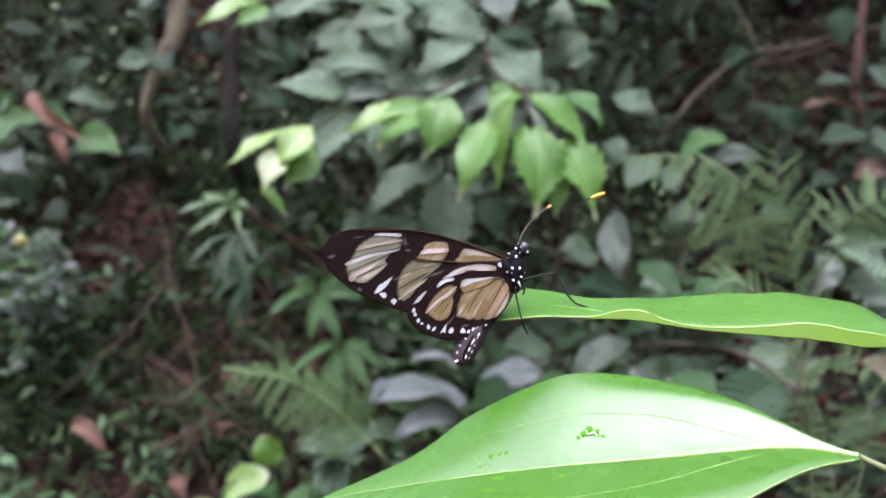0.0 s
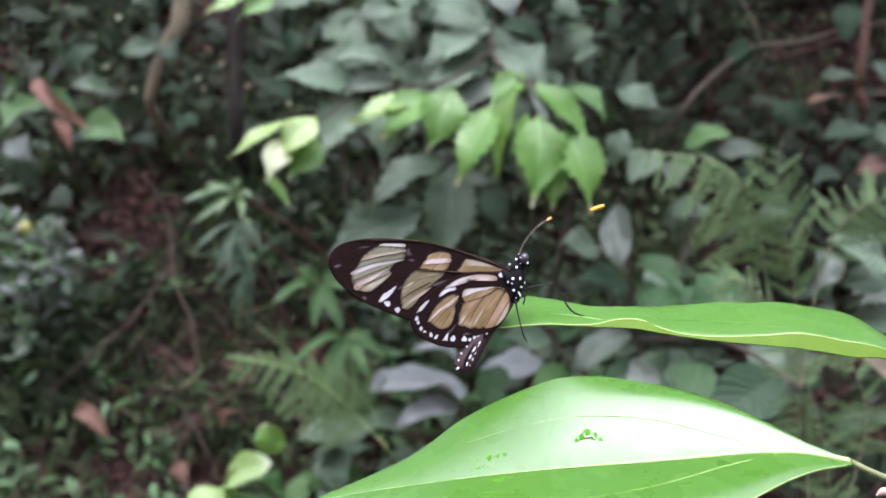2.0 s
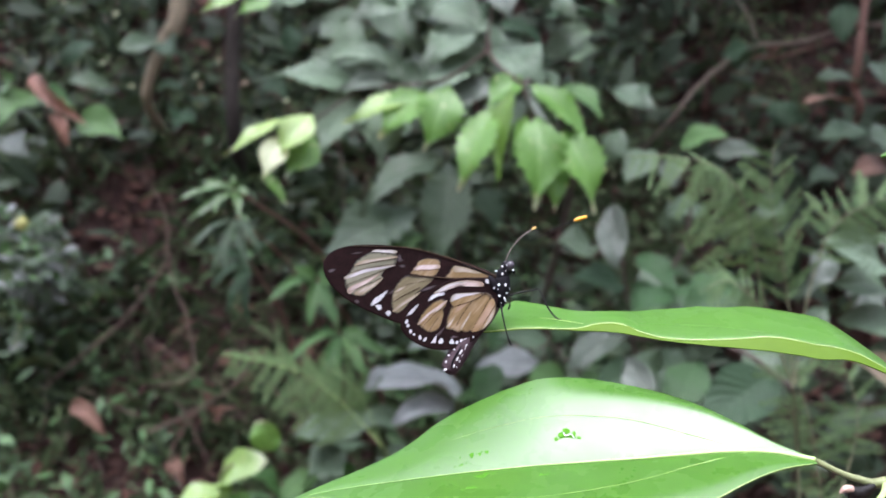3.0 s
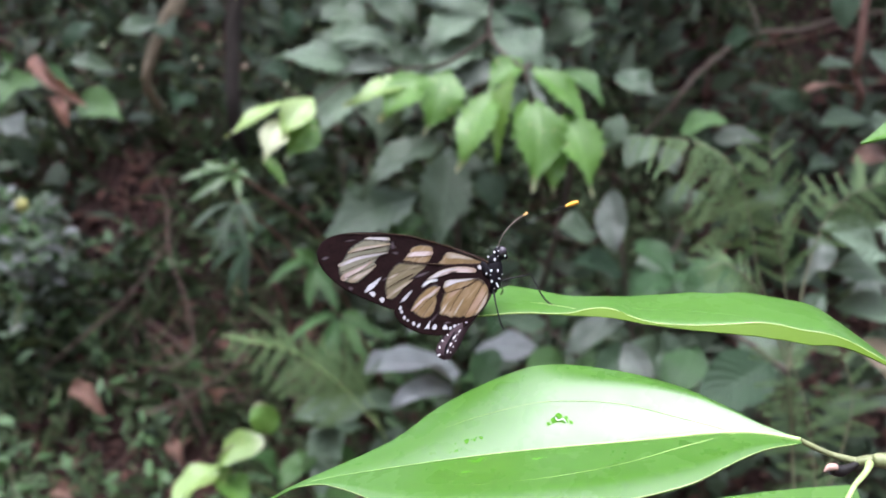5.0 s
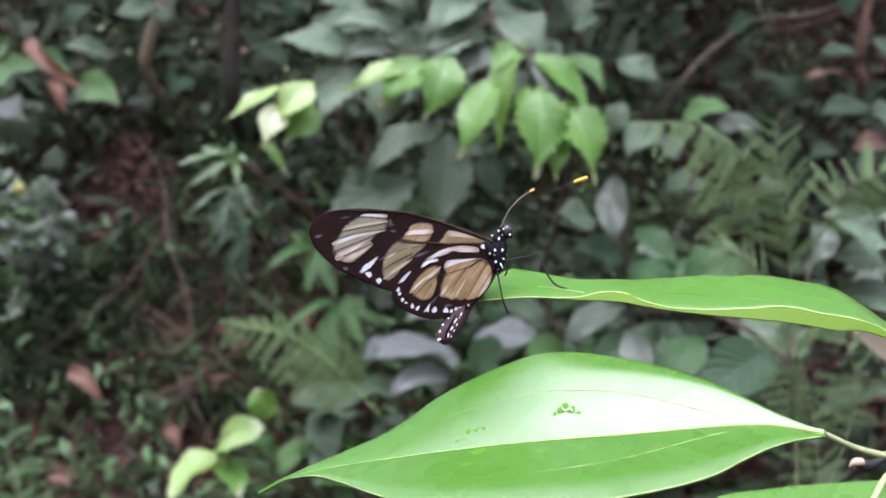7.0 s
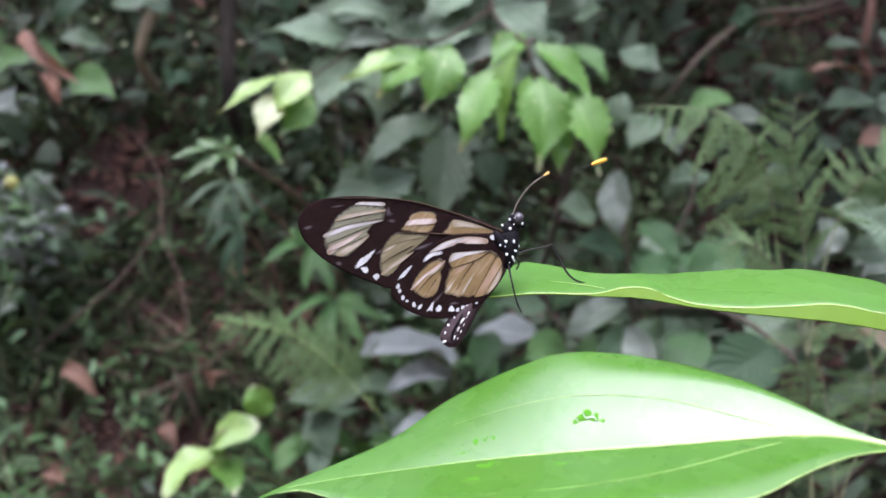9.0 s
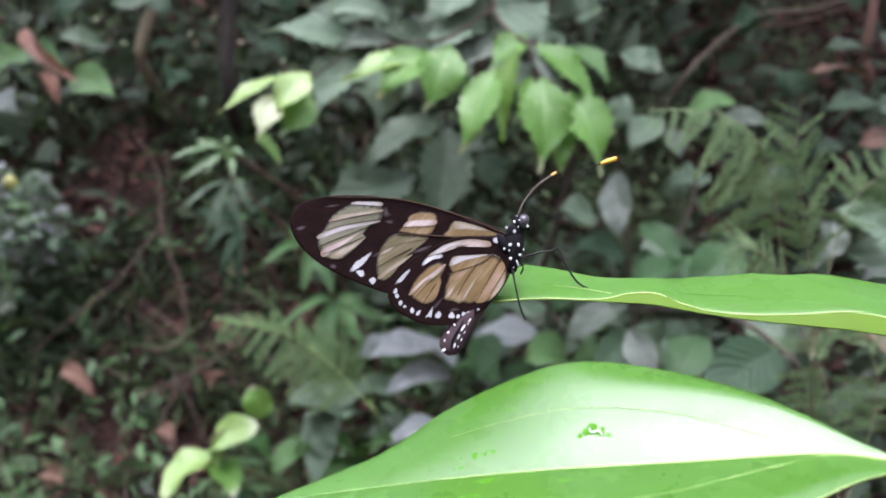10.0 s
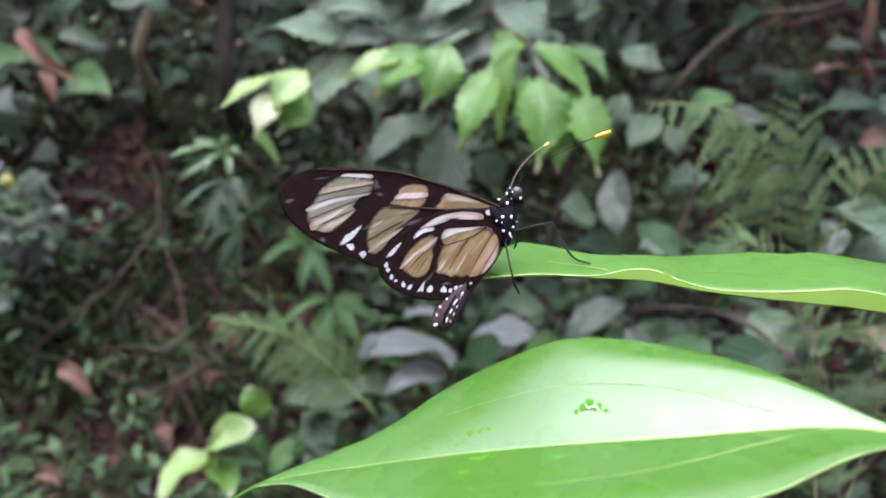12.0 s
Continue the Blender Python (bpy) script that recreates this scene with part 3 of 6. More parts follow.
# ---- shrub with bright young leaves ----
def shrub():
    p = Plant("young_leaved_shrub", bank_point(0.16, 0.98), "shrub branch with drooping bright young leaves and dull green old ones", "shrub")
    hub_r, hub_l = (0.0934, 0.9777, 1.4213), (-0.0975, 1.0200, 1.4242)
    p.stem([p.root, (0.2041, 1.3482, 1.3326), (0.1208, 1.0777, 1.4353), hub_r, (0.0602, 1.0300, 1.4742), (0.0698, 1.0400, 1.5561)], [0.006, 0.005, 0.003, 0.0024, 0.0022, 0.0018])
    p.stem([(0.0602, 1.0300, 1.4742), (0.0041, 1.0200, 1.4364), (-0.0433, 1.0200, 1.4309), hub_l, (-0.1374, 0.9900, 1.3913), (-0.1857, 0.9850, 1.3642)], [0.0022, 0.002, 0.0018, 0.0014, 0.001])
    p.stem([(0.0698, 1.0400, 1.5561), (-0.0902, 1.0300, 1.5645), (-0.1929, 0.9900, 1.5347)], [0.002, 0.0016, 0.0012])
    d = dict(kind="drip", teeth=0.17, face=(0.1, -0.8, 0.5))
    p.leaf((-0.1661, 0.9850, 1.3851), (-0.2468, 0.9680, 1.3408), 0.029, M_LIME, roll=25, **d)
    p.leaf((-0.1471, 0.9800, 1.3894), (-0.1852, 0.9550, 1.3313), 0.039, M_LIME, roll=5, **d)
    p.leaf((-0.1810, 0.9700, 1.3604), (-0.1989, 0.9450, 1.3086), 0.032, M_CREAM, "half-bleached cream leaf", roll=-10, **d)
    p.leaf((-0.1467, 0.9950, 1.3658), (-0.1825, 0.9850, 1.3145), 0.041, M_YOUNG, roll=-20, **d)
    p.leaf((-0.2094, 0.9980, 1.3226), (-0.1779, 0.9780, 1.2838), 0.014, M_YOUNG, kind="narrow")
    p.leaf((-0.0239, 0.9980, 1.4114), (-0.1130, 0.9780, 1.3773), 0.036, M_LIME, roll=8, **d)
    p.leaf((-0.0158, 0.9900, 1.4136), (-0.0720, 0.9680, 1.3588), 0.052, M_YOUNG, roll=4, **d)
    p.leaf((0.0105, 0.9880, 1.4211), (-0.0206, 0.9680, 1.3420), 0.055, M_YOUNG, roll=-8, **d)
    # the sprig of drooping leaves that stirs in the air
    hub = Vector(hub_r)
    sprig = part("sprig", tube_mesh("sprig", [Vector(q) - hub for q in (hub_r, (0.1021, 0.9679, 1.3984), (0.1061, 0.9580, 1.3760))], [0.0022, 0.0015, 0.0012], M_BARK, 7), M_BARK, p.ob, place=Matrix.Translation(hub - p.root))

    def hang(base, tip, width, material, **more):
        part("leaf", blade("leaf", base, tip, width, material, hub, **more), material, sprig)

    hang((0.0944, 0.9850, 1.4320), (0.0522, 0.9700, 1.3868), 0.038, M_YOUNG, roll=10, **d)
    hang((0.0638, 0.9680, 1.3926), (0.0179, 0.9480, 1.2951), 0.047, M_YOUNG, roll=15, **d)
    hang((0.0817, 0.9640, 1.4107), (0.0626, 0.9440, 1.3064), 0.034, M_OLIVE_LEAF, roll=38, **d)
    hang((0.0975, 0.9600, 1.3828), (0.0731, 0.9460, 1.3253), 0.022, M_YOUNG, roll=-30, **d)
    hang((0.1087, 0.9530, 1.3788), (0.1021, 0.9330, 1.2723), 0.058, M_YOUNG, roll=0, **d)
    hang((0.1230, 0.9660, 1.3399), (0.1280, 0.9550, 1.2710), 0.036, M_YOUNG, roll=-15, **d)
    hang((0.1065, 0.9780, 1.4211), (0.1700, 0.9640, 1.3324), 0.048, M_YOUNG, roll=-18, **d)
    hang((0.1397, 0.9630, 1.3673), (0.1689, 0.9430, 1.2682), 0.054, M_YOUNG, roll=-5, **d)
    hang((0.1017, 0.9720, 1.4057), (0.1269, 0.9620, 1.3699), 0.028, M_SILVER, roll=-15)
    o = dict(face=(0.05, -0.80, 0.6), kind="drip", wave=0.12, teeth=0.12)
    p.leaf((-0.2042, 0.9970, 1.5428), (-0.2760, 0.9670, 1.5034), 0.029, M_LIME, roll=10, **d)
    p.leaf((-0.1937, 0.9870, 1.5311), (-0.2354, 0.9670, 1.4983), 0.025, M_YOUNG, roll=-10, **d)
    p.leaf((-0.0951, 1.0300, 1.4318), (-0.2204, 1.0000, 1.4344), 0.050, M_MINT, roll=0, **o)
    p.leaf((-0.0551, 1.0500, 1.4642), (-0.1544, 1.0200, 1.4689), 0.060, M_MINT, roll=8, **o)
    p.leaf((-0.0591, 1.0350, 1.4398), (-0.1248, 1.0000, 1.4185), 0.031, M_SILVER, roll=-15, **o)
    p.leaf((-0.0971, 1.0300, 1.4168), (-0.1445, 0.9980, 1.3411), 0.068, M_MINT, roll=4, **o)
    p.leaf((-0.0724, 1.0280, 1.4082), (-0.0742, 0.9980, 1.3292), 0.056, M_MINT, roll=-4, **o)
    p.leaf((-0.0428, 1.0400, 1.3940), (-0.0528, 1.0200, 1.3564), 0.023, M_MINT, roll=-10, **o)
    p.leaf((0.0547, 1.0570, 1.4660), (-0.0311, 1.0180, 1.4129), 0.059, M_MINT, roll=0, **o)
    p.leaf((0.0521, 1.0600, 1.5048), (-0.0284, 1.0200, 1.4540), 0.058, M_MINT, roll=6, **o)
    p.leaf((0.0660, 1.0570, 1.4856), (0.1325, 1.0180, 1.4264), 0.062, M_MINT, roll=0, **o)
    p.leaf((0.0557, 1.0480, 1.4484), (0.0189, 1.0180, 1.3899), 0.043, M_SILVER, roll=10, **o)
    p.leaf((0.1549, 1.0800, 1.4359), (0.1970, 1.0300, 1.3881), 0.048, M_GREEN, roll=-10, **o)
    p.leaf((0.2250, 1.1000, 1.4403), (0.2731, 1.0600, 1.4034), 0.044, M_MATURE, roll=10, **o)
    p.leaf((0.1651, 1.1000, 1.4783), (0.2032, 1.0700, 1.4849), 0.037, M_MATURE, roll=0, **o)
    p.leaf((-0.0114, 1.0700, 1.4210), (-0.0580, 1.0400, 1.4009), 0.035, M_MATURE, roll=0, **o)
    p.leaf((0.0257, 1.0750, 1.4505), (-0.0028, 1.0450, 1.4019), 0.042, M_MATURE, roll=0, **o)
    p.leaf((-0.1332, 1.0900, 1.4757), (-0.0662, 1.0600, 1.4611), 0.036, M_MATURE, roll=0, **o)
    p.leaf((-0.1134, 1.0500, 1.5581), (-0.2142, 1.0200, 1.5247), 0.043, M_MINT, roll=8, **o)
    p.leaf((-0.0170, 1.0600, 1.5513), (-0.1193, 1.0200, 1.5080), 0.046, M_MATURE, roll=-8, **o)
    p.leaf((-0.0940, 1.0700, 1.5715), (-0.0214, 1.0300, 1.5150), 0.042, M_MINT, roll=0, **o)
    p.leaf((0.0525, 1.0700, 1.5670), (-0.0309, 1.0300, 1.5195), 0.049, M_MATURE, roll=0, **o)
    p.leaf((0.0708, 1.0500, 1.5695), (0.0874, 1.0200, 1.5045), 0.048, M_SILVER, roll=0, **o)
    p.leaf((0.1128, 1.0700, 1.5507), (0.1677, 1.0500, 1.5708), 0.042, M_MATURE, roll=0, **o)
    p.leaf((0.1980, 1.1000, 1.5954), (0.1183, 1.0600, 1.5328), 0.043, M_MATURE, roll=0, **o)
    p.leaf((0.1681, 1.1000, 1.5814), (0.2245, 1.0600, 1.5368), 0.043, M_GREEN, roll=0, **o)
    fill(p, 26, (-0.20, 0.22), (1.09, 1.22), (1.43, 1.62), (0.08, 0.12), (M_MATURE, M_MATURE, M_MINT, M_DARK), 77, 0.5)
    return sprig


sprig = shrub()


def low_shrub():
    """Big dull leaves hanging under the bright branch."""
    p = Plant("broad_leaved_sapling", bank_point(0.02, 1.0), "sapling with broad dull grey-green hanging leaves", "sapling")
    p.stem([p.root, (0.0263, 1.4487, 1.2274), (0.0153, 1.2982, 1.3282), (0.0065, 1.2180, 1.3811)], [0.006, 0.005, 0.004, 0.003])
    o = dict(face=(0, -0.75, 0.65), teeth=0.16, kind="drip", wave=0.10)
    p.leaf((-0.0050, 1.1900, 1.3660), (-0.1109, 1.1450, 1.2853), 0.068, M_MATURE, roll=10, **o)
    p.leaf((-0.0266, 1.1850, 1.2915), (-0.1739, 1.1350, 1.2178), 0.086, M_MATURE, roll=0, **o)
    p.leaf((-0.0689, 1.2000, 1.2550), (-0.1422, 1.1500, 1.2616), 0.047, M_MATURE, roll=20, **o)
    p.leaf((0.0091, 1.1900, 1.3578), (-0.0042, 1.1350, 1.2016), 0.071, M_MATURE, roll=-5, **o)
    p.leaf((-0.0479, 1.2000, 1.2769), (-0.0742, 1.1500, 1.2087), 0.062, M_GREEN, roll=-8, **o)
    p.leaf((0.0626, 1.2600, 1.3308), (0.0756, 1.2200, 1.2536), 0.043, M_DARK, roll=-5, **o)


low_shrub()


def narrow_seedling(name, root, crown, tips, width, label, material=M_NARROW):
    p = Plant(name, root, label, "seedling")
    c = Vector(crown)
    p.stem([p.root, (p.root + c) / 2 + Vector((0.02, -0.02, 0.03)), c], [0.004, 0.003, 0.002], M_RED_STEM)
    for i, tip in enumerate(tips):
        v = Vector(tip) - c
        p.leaf(c + 0.06 * v, tip, width, material, kind="narrow", droop=0.10, fold=0.35, roll=15 * (-1) ** i)


narrow_seedling("narrow_leaved_seedling", bank_point(-0.20, 1.12), (-0.2910, 1.1900, 1.3252),
                [(-0.3567, 1.1400, 1.3048), (-0.3467, 1.1500, 1.2748), (-0.3100, 1.1500, 1.2829), (-0.2735, 1.1500, 1.2825), (-0.2923, 1.1900, 1.3442), (-0.3402, 1.2000, 1.3380), (-0.3388, 1.1700, 1.3215), (-0.2631, 1.1600, 1.3106)],
                0.0125, "seedling with a whorl of narrow pale green leaves")
narrow_seedling("narrow_leaved_seedling", bank_point(-0.25, 1.05), (-0.2984, 1.2400, 1.2892),
                [(-0.3610, 1.2000, 1.2376), (-0.3268, 1.2000, 1.2018), (-0.3050, 1.1900, 1.2137), (-0.2586, 1.2100, 1.2364), (-0.2699, 1.2000, 1.1969)],
                0.0125, "seedling with long dull drooping narrow leaves", M_MATURE)
narrow_seedling("lance_leaved_seedling", bank_point(-0.17, 0.95), (-0.1922, 1.2989, 1.1975),
                [(-0.2575, 1.2391, 1.1649), (-0.2274, 1.2788, 1.2163), (-0.1518, 1.2493, 1.1203), (-0.1990, 1.2593, 1.1240), (-0.1213, 1.2790, 1.1821), (-0.2440, 1.2989, 1.1907), (-0.1490, 1.2988, 1.2250)],
                0.021, "seedling with lance-shaped mid-green leaves", M_GREEN)
narrow_seedling("lance_leaved_seedling", bank_point(-0.12, 0.87), (-0.1555, 1.2793, 1.1184),
                [(-0.2252, 1.2195, 1.0779), (-0.1807, 1.2197, 1.0454), (-0.1483, 1.2197, 1.0372), (-0.1094, 1.2197, 1.0452), (-0.0772, 1.2495, 1.0828), (-0.2065, 1.2794, 1.1058), (-0.1070, 1.2594, 1.1070)],
                0.019, "seedling with lance-shaped mid-green leaves", M_GREEN)
# the dark leaf colour paints the shade this seedling stands in
narrow_seedling("lance_leaved_seedling", bank_point(-0.3, 0.95), (-0.3231, 1.4188, 1.2278),
                [(-0.3783, 1.3790, 1.1813), (-0.3555, 1.3792, 1.1354), (-0.3188, 1.3993, 1.1158), (-0.2627, 1.3985, 1.2737), (-0.4115, 1.3987, 1.2462)],
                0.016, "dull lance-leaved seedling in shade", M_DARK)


# ---- ferns ----
def pinna_mesh(name, count, seed, material):
    """A lacy pinna one unit long along +y, facing +z: paired leaflets, each cut into small lobes."""
    r = random.Random(seed)
    verts, faces = [], []

    def lobe(x, y, ax, ay, size, z):
        b = len(verts)
        px, py = -ay, ax
        for f, w in ((0, 0), (0.45, 0.30), (0.45, -0.30), (1, 0)):
            verts.append((x + size * (ax * f + px * w), y + size * (ay * f + py * w), z + 0.08 * size * f))
        faces.extend([(b, b + 2, b + 3), (b, b + 3, b + 1)])

    for i in range(count):
        s = (i + 0.5) / count
        ln = 0.16 * (1 - s) ** 0.8 + 0.03
        for sgn in (-1, 1):
            if r.random() < 0.08:
                continue
            a = radians(r.uniform(22, 40))
            ax, ay = sgn * math.cos(a), math.sin(a)
            n = max(2, int(ln / 0.035))
            for k in range(n):
                u = (k + 0.4) / n * ln
                z = r.uniform(-0.012, 0.012)
                for t in (-1, 1):
                    c, d = math.cos(t * 0.85), math.sin(t * 0.85)
                    lobe(ax * u, s + ay * u, ax * c - ay * d, ax * d + ay * c, 0.056 * (1 - 0.5 * u / ln) * r.uniform(0.7, 1.3), z)
            lobe(ax * ln * 0.85, s + ay * ln * 0.85, ax, ay, 0.05, 0.0)
    b = len(verts)
    for s in (0, 0.5, 1):
        w = 0.010 * (1.1 - s)
        verts += [(-w, s, 0.004), (0, s, 0.014), (w, s, 0.004)]
    for k in range(2):
        for j in range(2):
            q = b + 3 * k + j
            faces.append((q, q + 1, q + 4, q + 3))
    return mesh_of(name, verts, faces, material)


PINNAE = {m.name: [pinna_mesh("pinna", 14, 60 + k, m) for k in range(3)] for m in (M_FERN, M_LACE)}


def frond(plant, points, length, pairs, face, lean=62, start=0.25, droop=0.25, width=0.0005, hang=0.0, slim=1.05, right=1.0, material=M_FERN, stalk=M_RACHIS):
    """A fern frond: a rachis with pairs of pinnae on it, in the plant's space."""
    rel = [Vector(q) - plant.root for q in points]
    path = spline(rel, 60)
    ra = part("rachis", tube_mesh("rachis", rel, [width, 0.7 * width, 0.3 * width], stalk, 6), stalk, plant.ob)
    f = Vector(face).normalized()
    for i in range(pairs):
        s = start + (1 - start) * (i + 0.5) / pairs
        k = min(58, int(s * 59))
        q = Vector(path[k])
        t = Vector(path[k + 1] - path[k]).normalized()
        n = (f - t * f.dot(t)).normalized()
        side = t.cross(n)
        u = (s - start) / (1 - start)
        reach = 0.95 * length * (0.30 + 0.70 * math.sin(math.pi * (0.28 + 0.70 * u)) if u < 0.95 else 0.2)
        for sgn in (-1, 1):
            if rng.random() < 0.14:
                continue
            ln = reach * rng.uniform(0.70, 1.15) * (right if sgn > 0 else 1.0)
            a = radians(lean + rng.uniform(-17, 17) - 14 * u)
            y = (t * math.cos(a) + side * sgn * math.sin(a) - n * droop * rng.uniform(0.6, 1.3) + Vector((-0.25, 0, -1)) * hang * rng.uniform(0.8, 1.2)).normalized()
            z = (n - y * n.dot(y)).normalized()
            x = y.cross(z)
            m = Matrix((x, y, z)).transposed().to_4x4() @ Matrix.Diagonal((ln * slim, ln, ln, 1)) @ Matrix.Rotation(rng.uniform(-0.25, 0.25), 4, "Y")
            part("pinna", rng.choice(PINNAE[material.name]), material, ra, place=Matrix.Translation(q) @ m)


def ferns():
    p = Plant("feathery_fern", (0.215, 0.47, -0.02), "tall feathery pale green fern beside the leafy branch", "fern")
    crown = (0.1922, 0.4700, 1.1379)
    p.stem([p.root, (p.root + Vector(crown)) / 2 + Vector((0.02, 0.03, 0)), crown], [0.0014, 0.001, 0.0007], M_RACHIS)
    frond(p, [(0.1922, 0.4700, 1.1379), (0.1716, 0.4550, 1.1882), (0.1613, 0.4400, 1.2178), (0.1519, 0.4300, 1.2414), (0.1361, 0.4200, 1.2544), (0.1146, 0.4150, 1.2592), (0.0893, 0.4100, 1.2591)], 0.038, 19, (-0.1, -0.9, 0.35), lean=66, start=0.24, droop=0.12, hang=0.75, slim=0.74, right=0.42)
    frond(p, [(0.1922, 0.4700, 1.1379), (0.1869, 0.4600, 1.1820), (0.1793, 0.4500, 1.2123), (0.1712, 0.4400, 1.2412), (0.1710, 0.4350, 1.2685)], 0.028, 17, (0, -0.95, 0.2), lean=60, start=0.28, hang=0.0, slim=0.80)
    frond(p, [(0.1922, 0.4700, 1.1379), (0.1995, 0.4650, 1.1880), (0.2095, 0.4600, 1.2211), (0.2248, 0.4550, 1.2360), (0.2468, 0.4500, 1.2421)], 0.024, 16, (0, -0.95, 0.2), lean=70, start=0.40, hang=0.12, slim=0.80)
    frond(p, [(0.1922, 0.4700, 1.1379), (0.1715, 0.4500, 1.1764), (0.1572, 0.4400, 1.1915), (0.1438, 0.4350, 1.1980), (0.1302, 0.4300, 1.1917)], 0.020, 13, (0, -0.95, 0.3), lean=65, start=0.3, hang=0.4, slim=0.88)
    frond(p, [(0.2123, 0.4800, 1.0537), (0.2069, 0.4750, 1.0931), (0.1997, 0.4700, 1.1254), (0.1897, 0.4700, 1.1535), (0.1847, 0.4700, 1.1691)], 0.026, 20, (0, -0.95, 0.3), lean=80, start=0.1, hang=0.1, slim=0.88)
    frond(p, [(0.2123, 0.4800, 1.0537), (0.2258, 0.4750, 1.0994), (0.2272, 0.4700, 1.1254), (0.2203, 0.4700, 1.1504), (0.2141, 0.4700, 1.1629)], 0.022, 16, (0, -0.95, 0.3), lean=80, start=0.2, hang=0.1, slim=0.88)
    g = Plant("arching_fern", bank_point(-0.07, 0.72), "light green fern frond arching over the litter", "fern")
    frond(g, [g.root, (-0.0756, 1.1500, 0.9549), (-0.1095, 1.1300, 1.0057), (-0.1445, 1.1100, 1.0474), (-0.1855, 1.1000, 1.0780), (-0.2309, 1.0900, 1.0936), (-0.2811, 1.0800, 1.1046)], 0.066, 26, (0.1, -0.75, 0.6), lean=70, start=0.34, droop=0.2, width=0.0008, hang=0.40, slim=0.80, material=M_LACE, stalk=M_RIB)
    frond(g, [g.root, (-0.0917, 1.1900, 0.9795), (-0.1128, 1.1800, 1.0284), (-0.1352, 1.1700, 1.0594), (-0.1648, 1.1600, 1.0745)], 0.050, 16, (0.1, -0.8, 0.5), start=0.4, width=0.0006, hang=0.3, slim=0.80, material=M_LACE, stalk=M_RIB)


ferns()


# ---- broad leaves low and right ----
def broad_plants():
    p = Plant("sky_gloss_plant", bank_point(0.02, 0.85), "low plant with glossy leaves, their sky gloss painted silvery-grey", "plant")
    c = (0.0231, 1.2998, 1.0174)
    p.stem([p.root, c], [0.005, 0.003], M_TWIG_GREEN)
    f = dict(face=(0, -0.5, 0.85))
    # these leaves wear the painted sky reflection as their pale grey
    p.leaf(c, (-0.1140, 1.1997, 1.0477), 0.10, M_SKY_GLOSS, roll=5, **f)
    p.leaf((0.0142, 1.2798, 1.0075), (-0.0743, 1.1999, 0.9958), 0.05, M_SKY_GLOSS, roll=-10, **f)
    p.leaf((0.0499, 1.3196, 1.0584), (0.1480, 1.2596, 1.0604), 0.06, M_SKY_GLOSS, roll=10, **f)
    p.leaf((0.0151, 1.3395, 1.0741), (-0.0544, 1.2994, 1.0910), 0.05, M_SKY_GLOSS, roll=10, **f)
    p.leaf(c, (0.0771, 1.1998, 1.0074), 0.065, M_GREEN, roll=0, **f)
    q = Plant("broad_leaved_herb", bank_point(-0.1, 0.74), "low herb with broad dull green leaves", "herb")
    c = (-0.1109, 1.2505, 0.8837)
    q.stem([q.root, c], [0.005, 0.003], M_TWIG_GREEN)
    q.leaf((-0.1107, 1.2501, 0.9542), (-0.2181, 1.1800, 0.9761), 0.085, M_MINT, roll=10, **f)
    q.leaf(c, (-0.1633, 1.1803, 0.9250), 0.06, M_GREEN, roll=0, **f)
    q.leaf(c, (-0.0654, 1.1802, 0.9326), 0.065, M_GREEN, roll=0, **f)
    q.leaf(c, (-0.1723, 1.1606, 0.8681), 0.07, M_GREEN, roll=0, **f)
    q.leaf(c, (-0.0490, 1.1605, 0.8832), 0.07, M_GREEN, roll=0, **f)
    q.leaf((-0.2373, 1.2605, 0.8815), (-0.2783, 1.2203, 0.9160), 0.05, M_GREEN, roll=0, **f)
    for base, tip, wd, mat in (((0.0137, 1.2502, 0.9290), (-0.0732, 1.1803, 0.9232), 0.055, M_SKY_GLOSS), ((-0.1166, 1.2699, 0.9967), (-0.1780, 1.2001, 0.9523), 0.06, M_MINT), ((-0.0534, 1.2700, 0.9881), (-0.1301, 1.2000, 0.9840), 0.05, M_MINT),
                               ((-0.1019, 1.2408, 0.8244), (-0.1400, 1.1806, 0.8717), 0.035, M_FADED), ((-0.0376, 1.3003, 0.9226), (-0.1117, 1.2603, 0.9146), 0.05, M_MINT), ((-0.1900, 1.2804, 0.9018), (-0.2379, 1.2205, 0.8754), 0.05, M_GREEN)):
        q.leaf(base, tip, wd, mat, **f)
    fill(q, 22, (-0.20, 0.03), (1.16, 1.3), (0.84, 0.96), (0.05, 0.09), (M_GREEN, M_MINT, M_MATURE), 76)
    b = Plant("bright_leaved_seedling", bank_point(-0.26, 0.72), "seedling with glossy bright lime-green leaves", "seedling")
    c = (-0.3201, 1.2300, 0.9068)
    b.stem([b.root, c, (-0.2502, 1.2000, 0.9602)], [0.004, 0.003, 0.002], M_TWIG_GREEN)
    b.leaf((-0.3208, 1.2200, 0.9043), (-0.2460, 1.1800, 0.9485), 0.050, M_LIME, "pale lime-white young leaf", kind="round", roll=12, droop=0.2, face=(-0.1, -0.6, 0.8))
    b.leaf((-0.3188, 1.2250, 0.9112), (-0.3050, 1.1900, 0.8800), 0.034, M_LIME, roll=5, face=(-0.2, -0.7, 0.7))
    b.leaf((-0.3224, 1.2200, 0.9043), (-0.3712, 1.1600, 0.8557), 0.060, M_LIME, roll=10, face=(-0.2, -0.7, 0.7), teeth=0.08)
    b.leaf((-0.3127, 1.2200, 0.8930), (-0.2742, 1.1600, 0.8588), 0.045, M_YOUNG, roll=-10, face=(0.2, -0.8, 0.5))
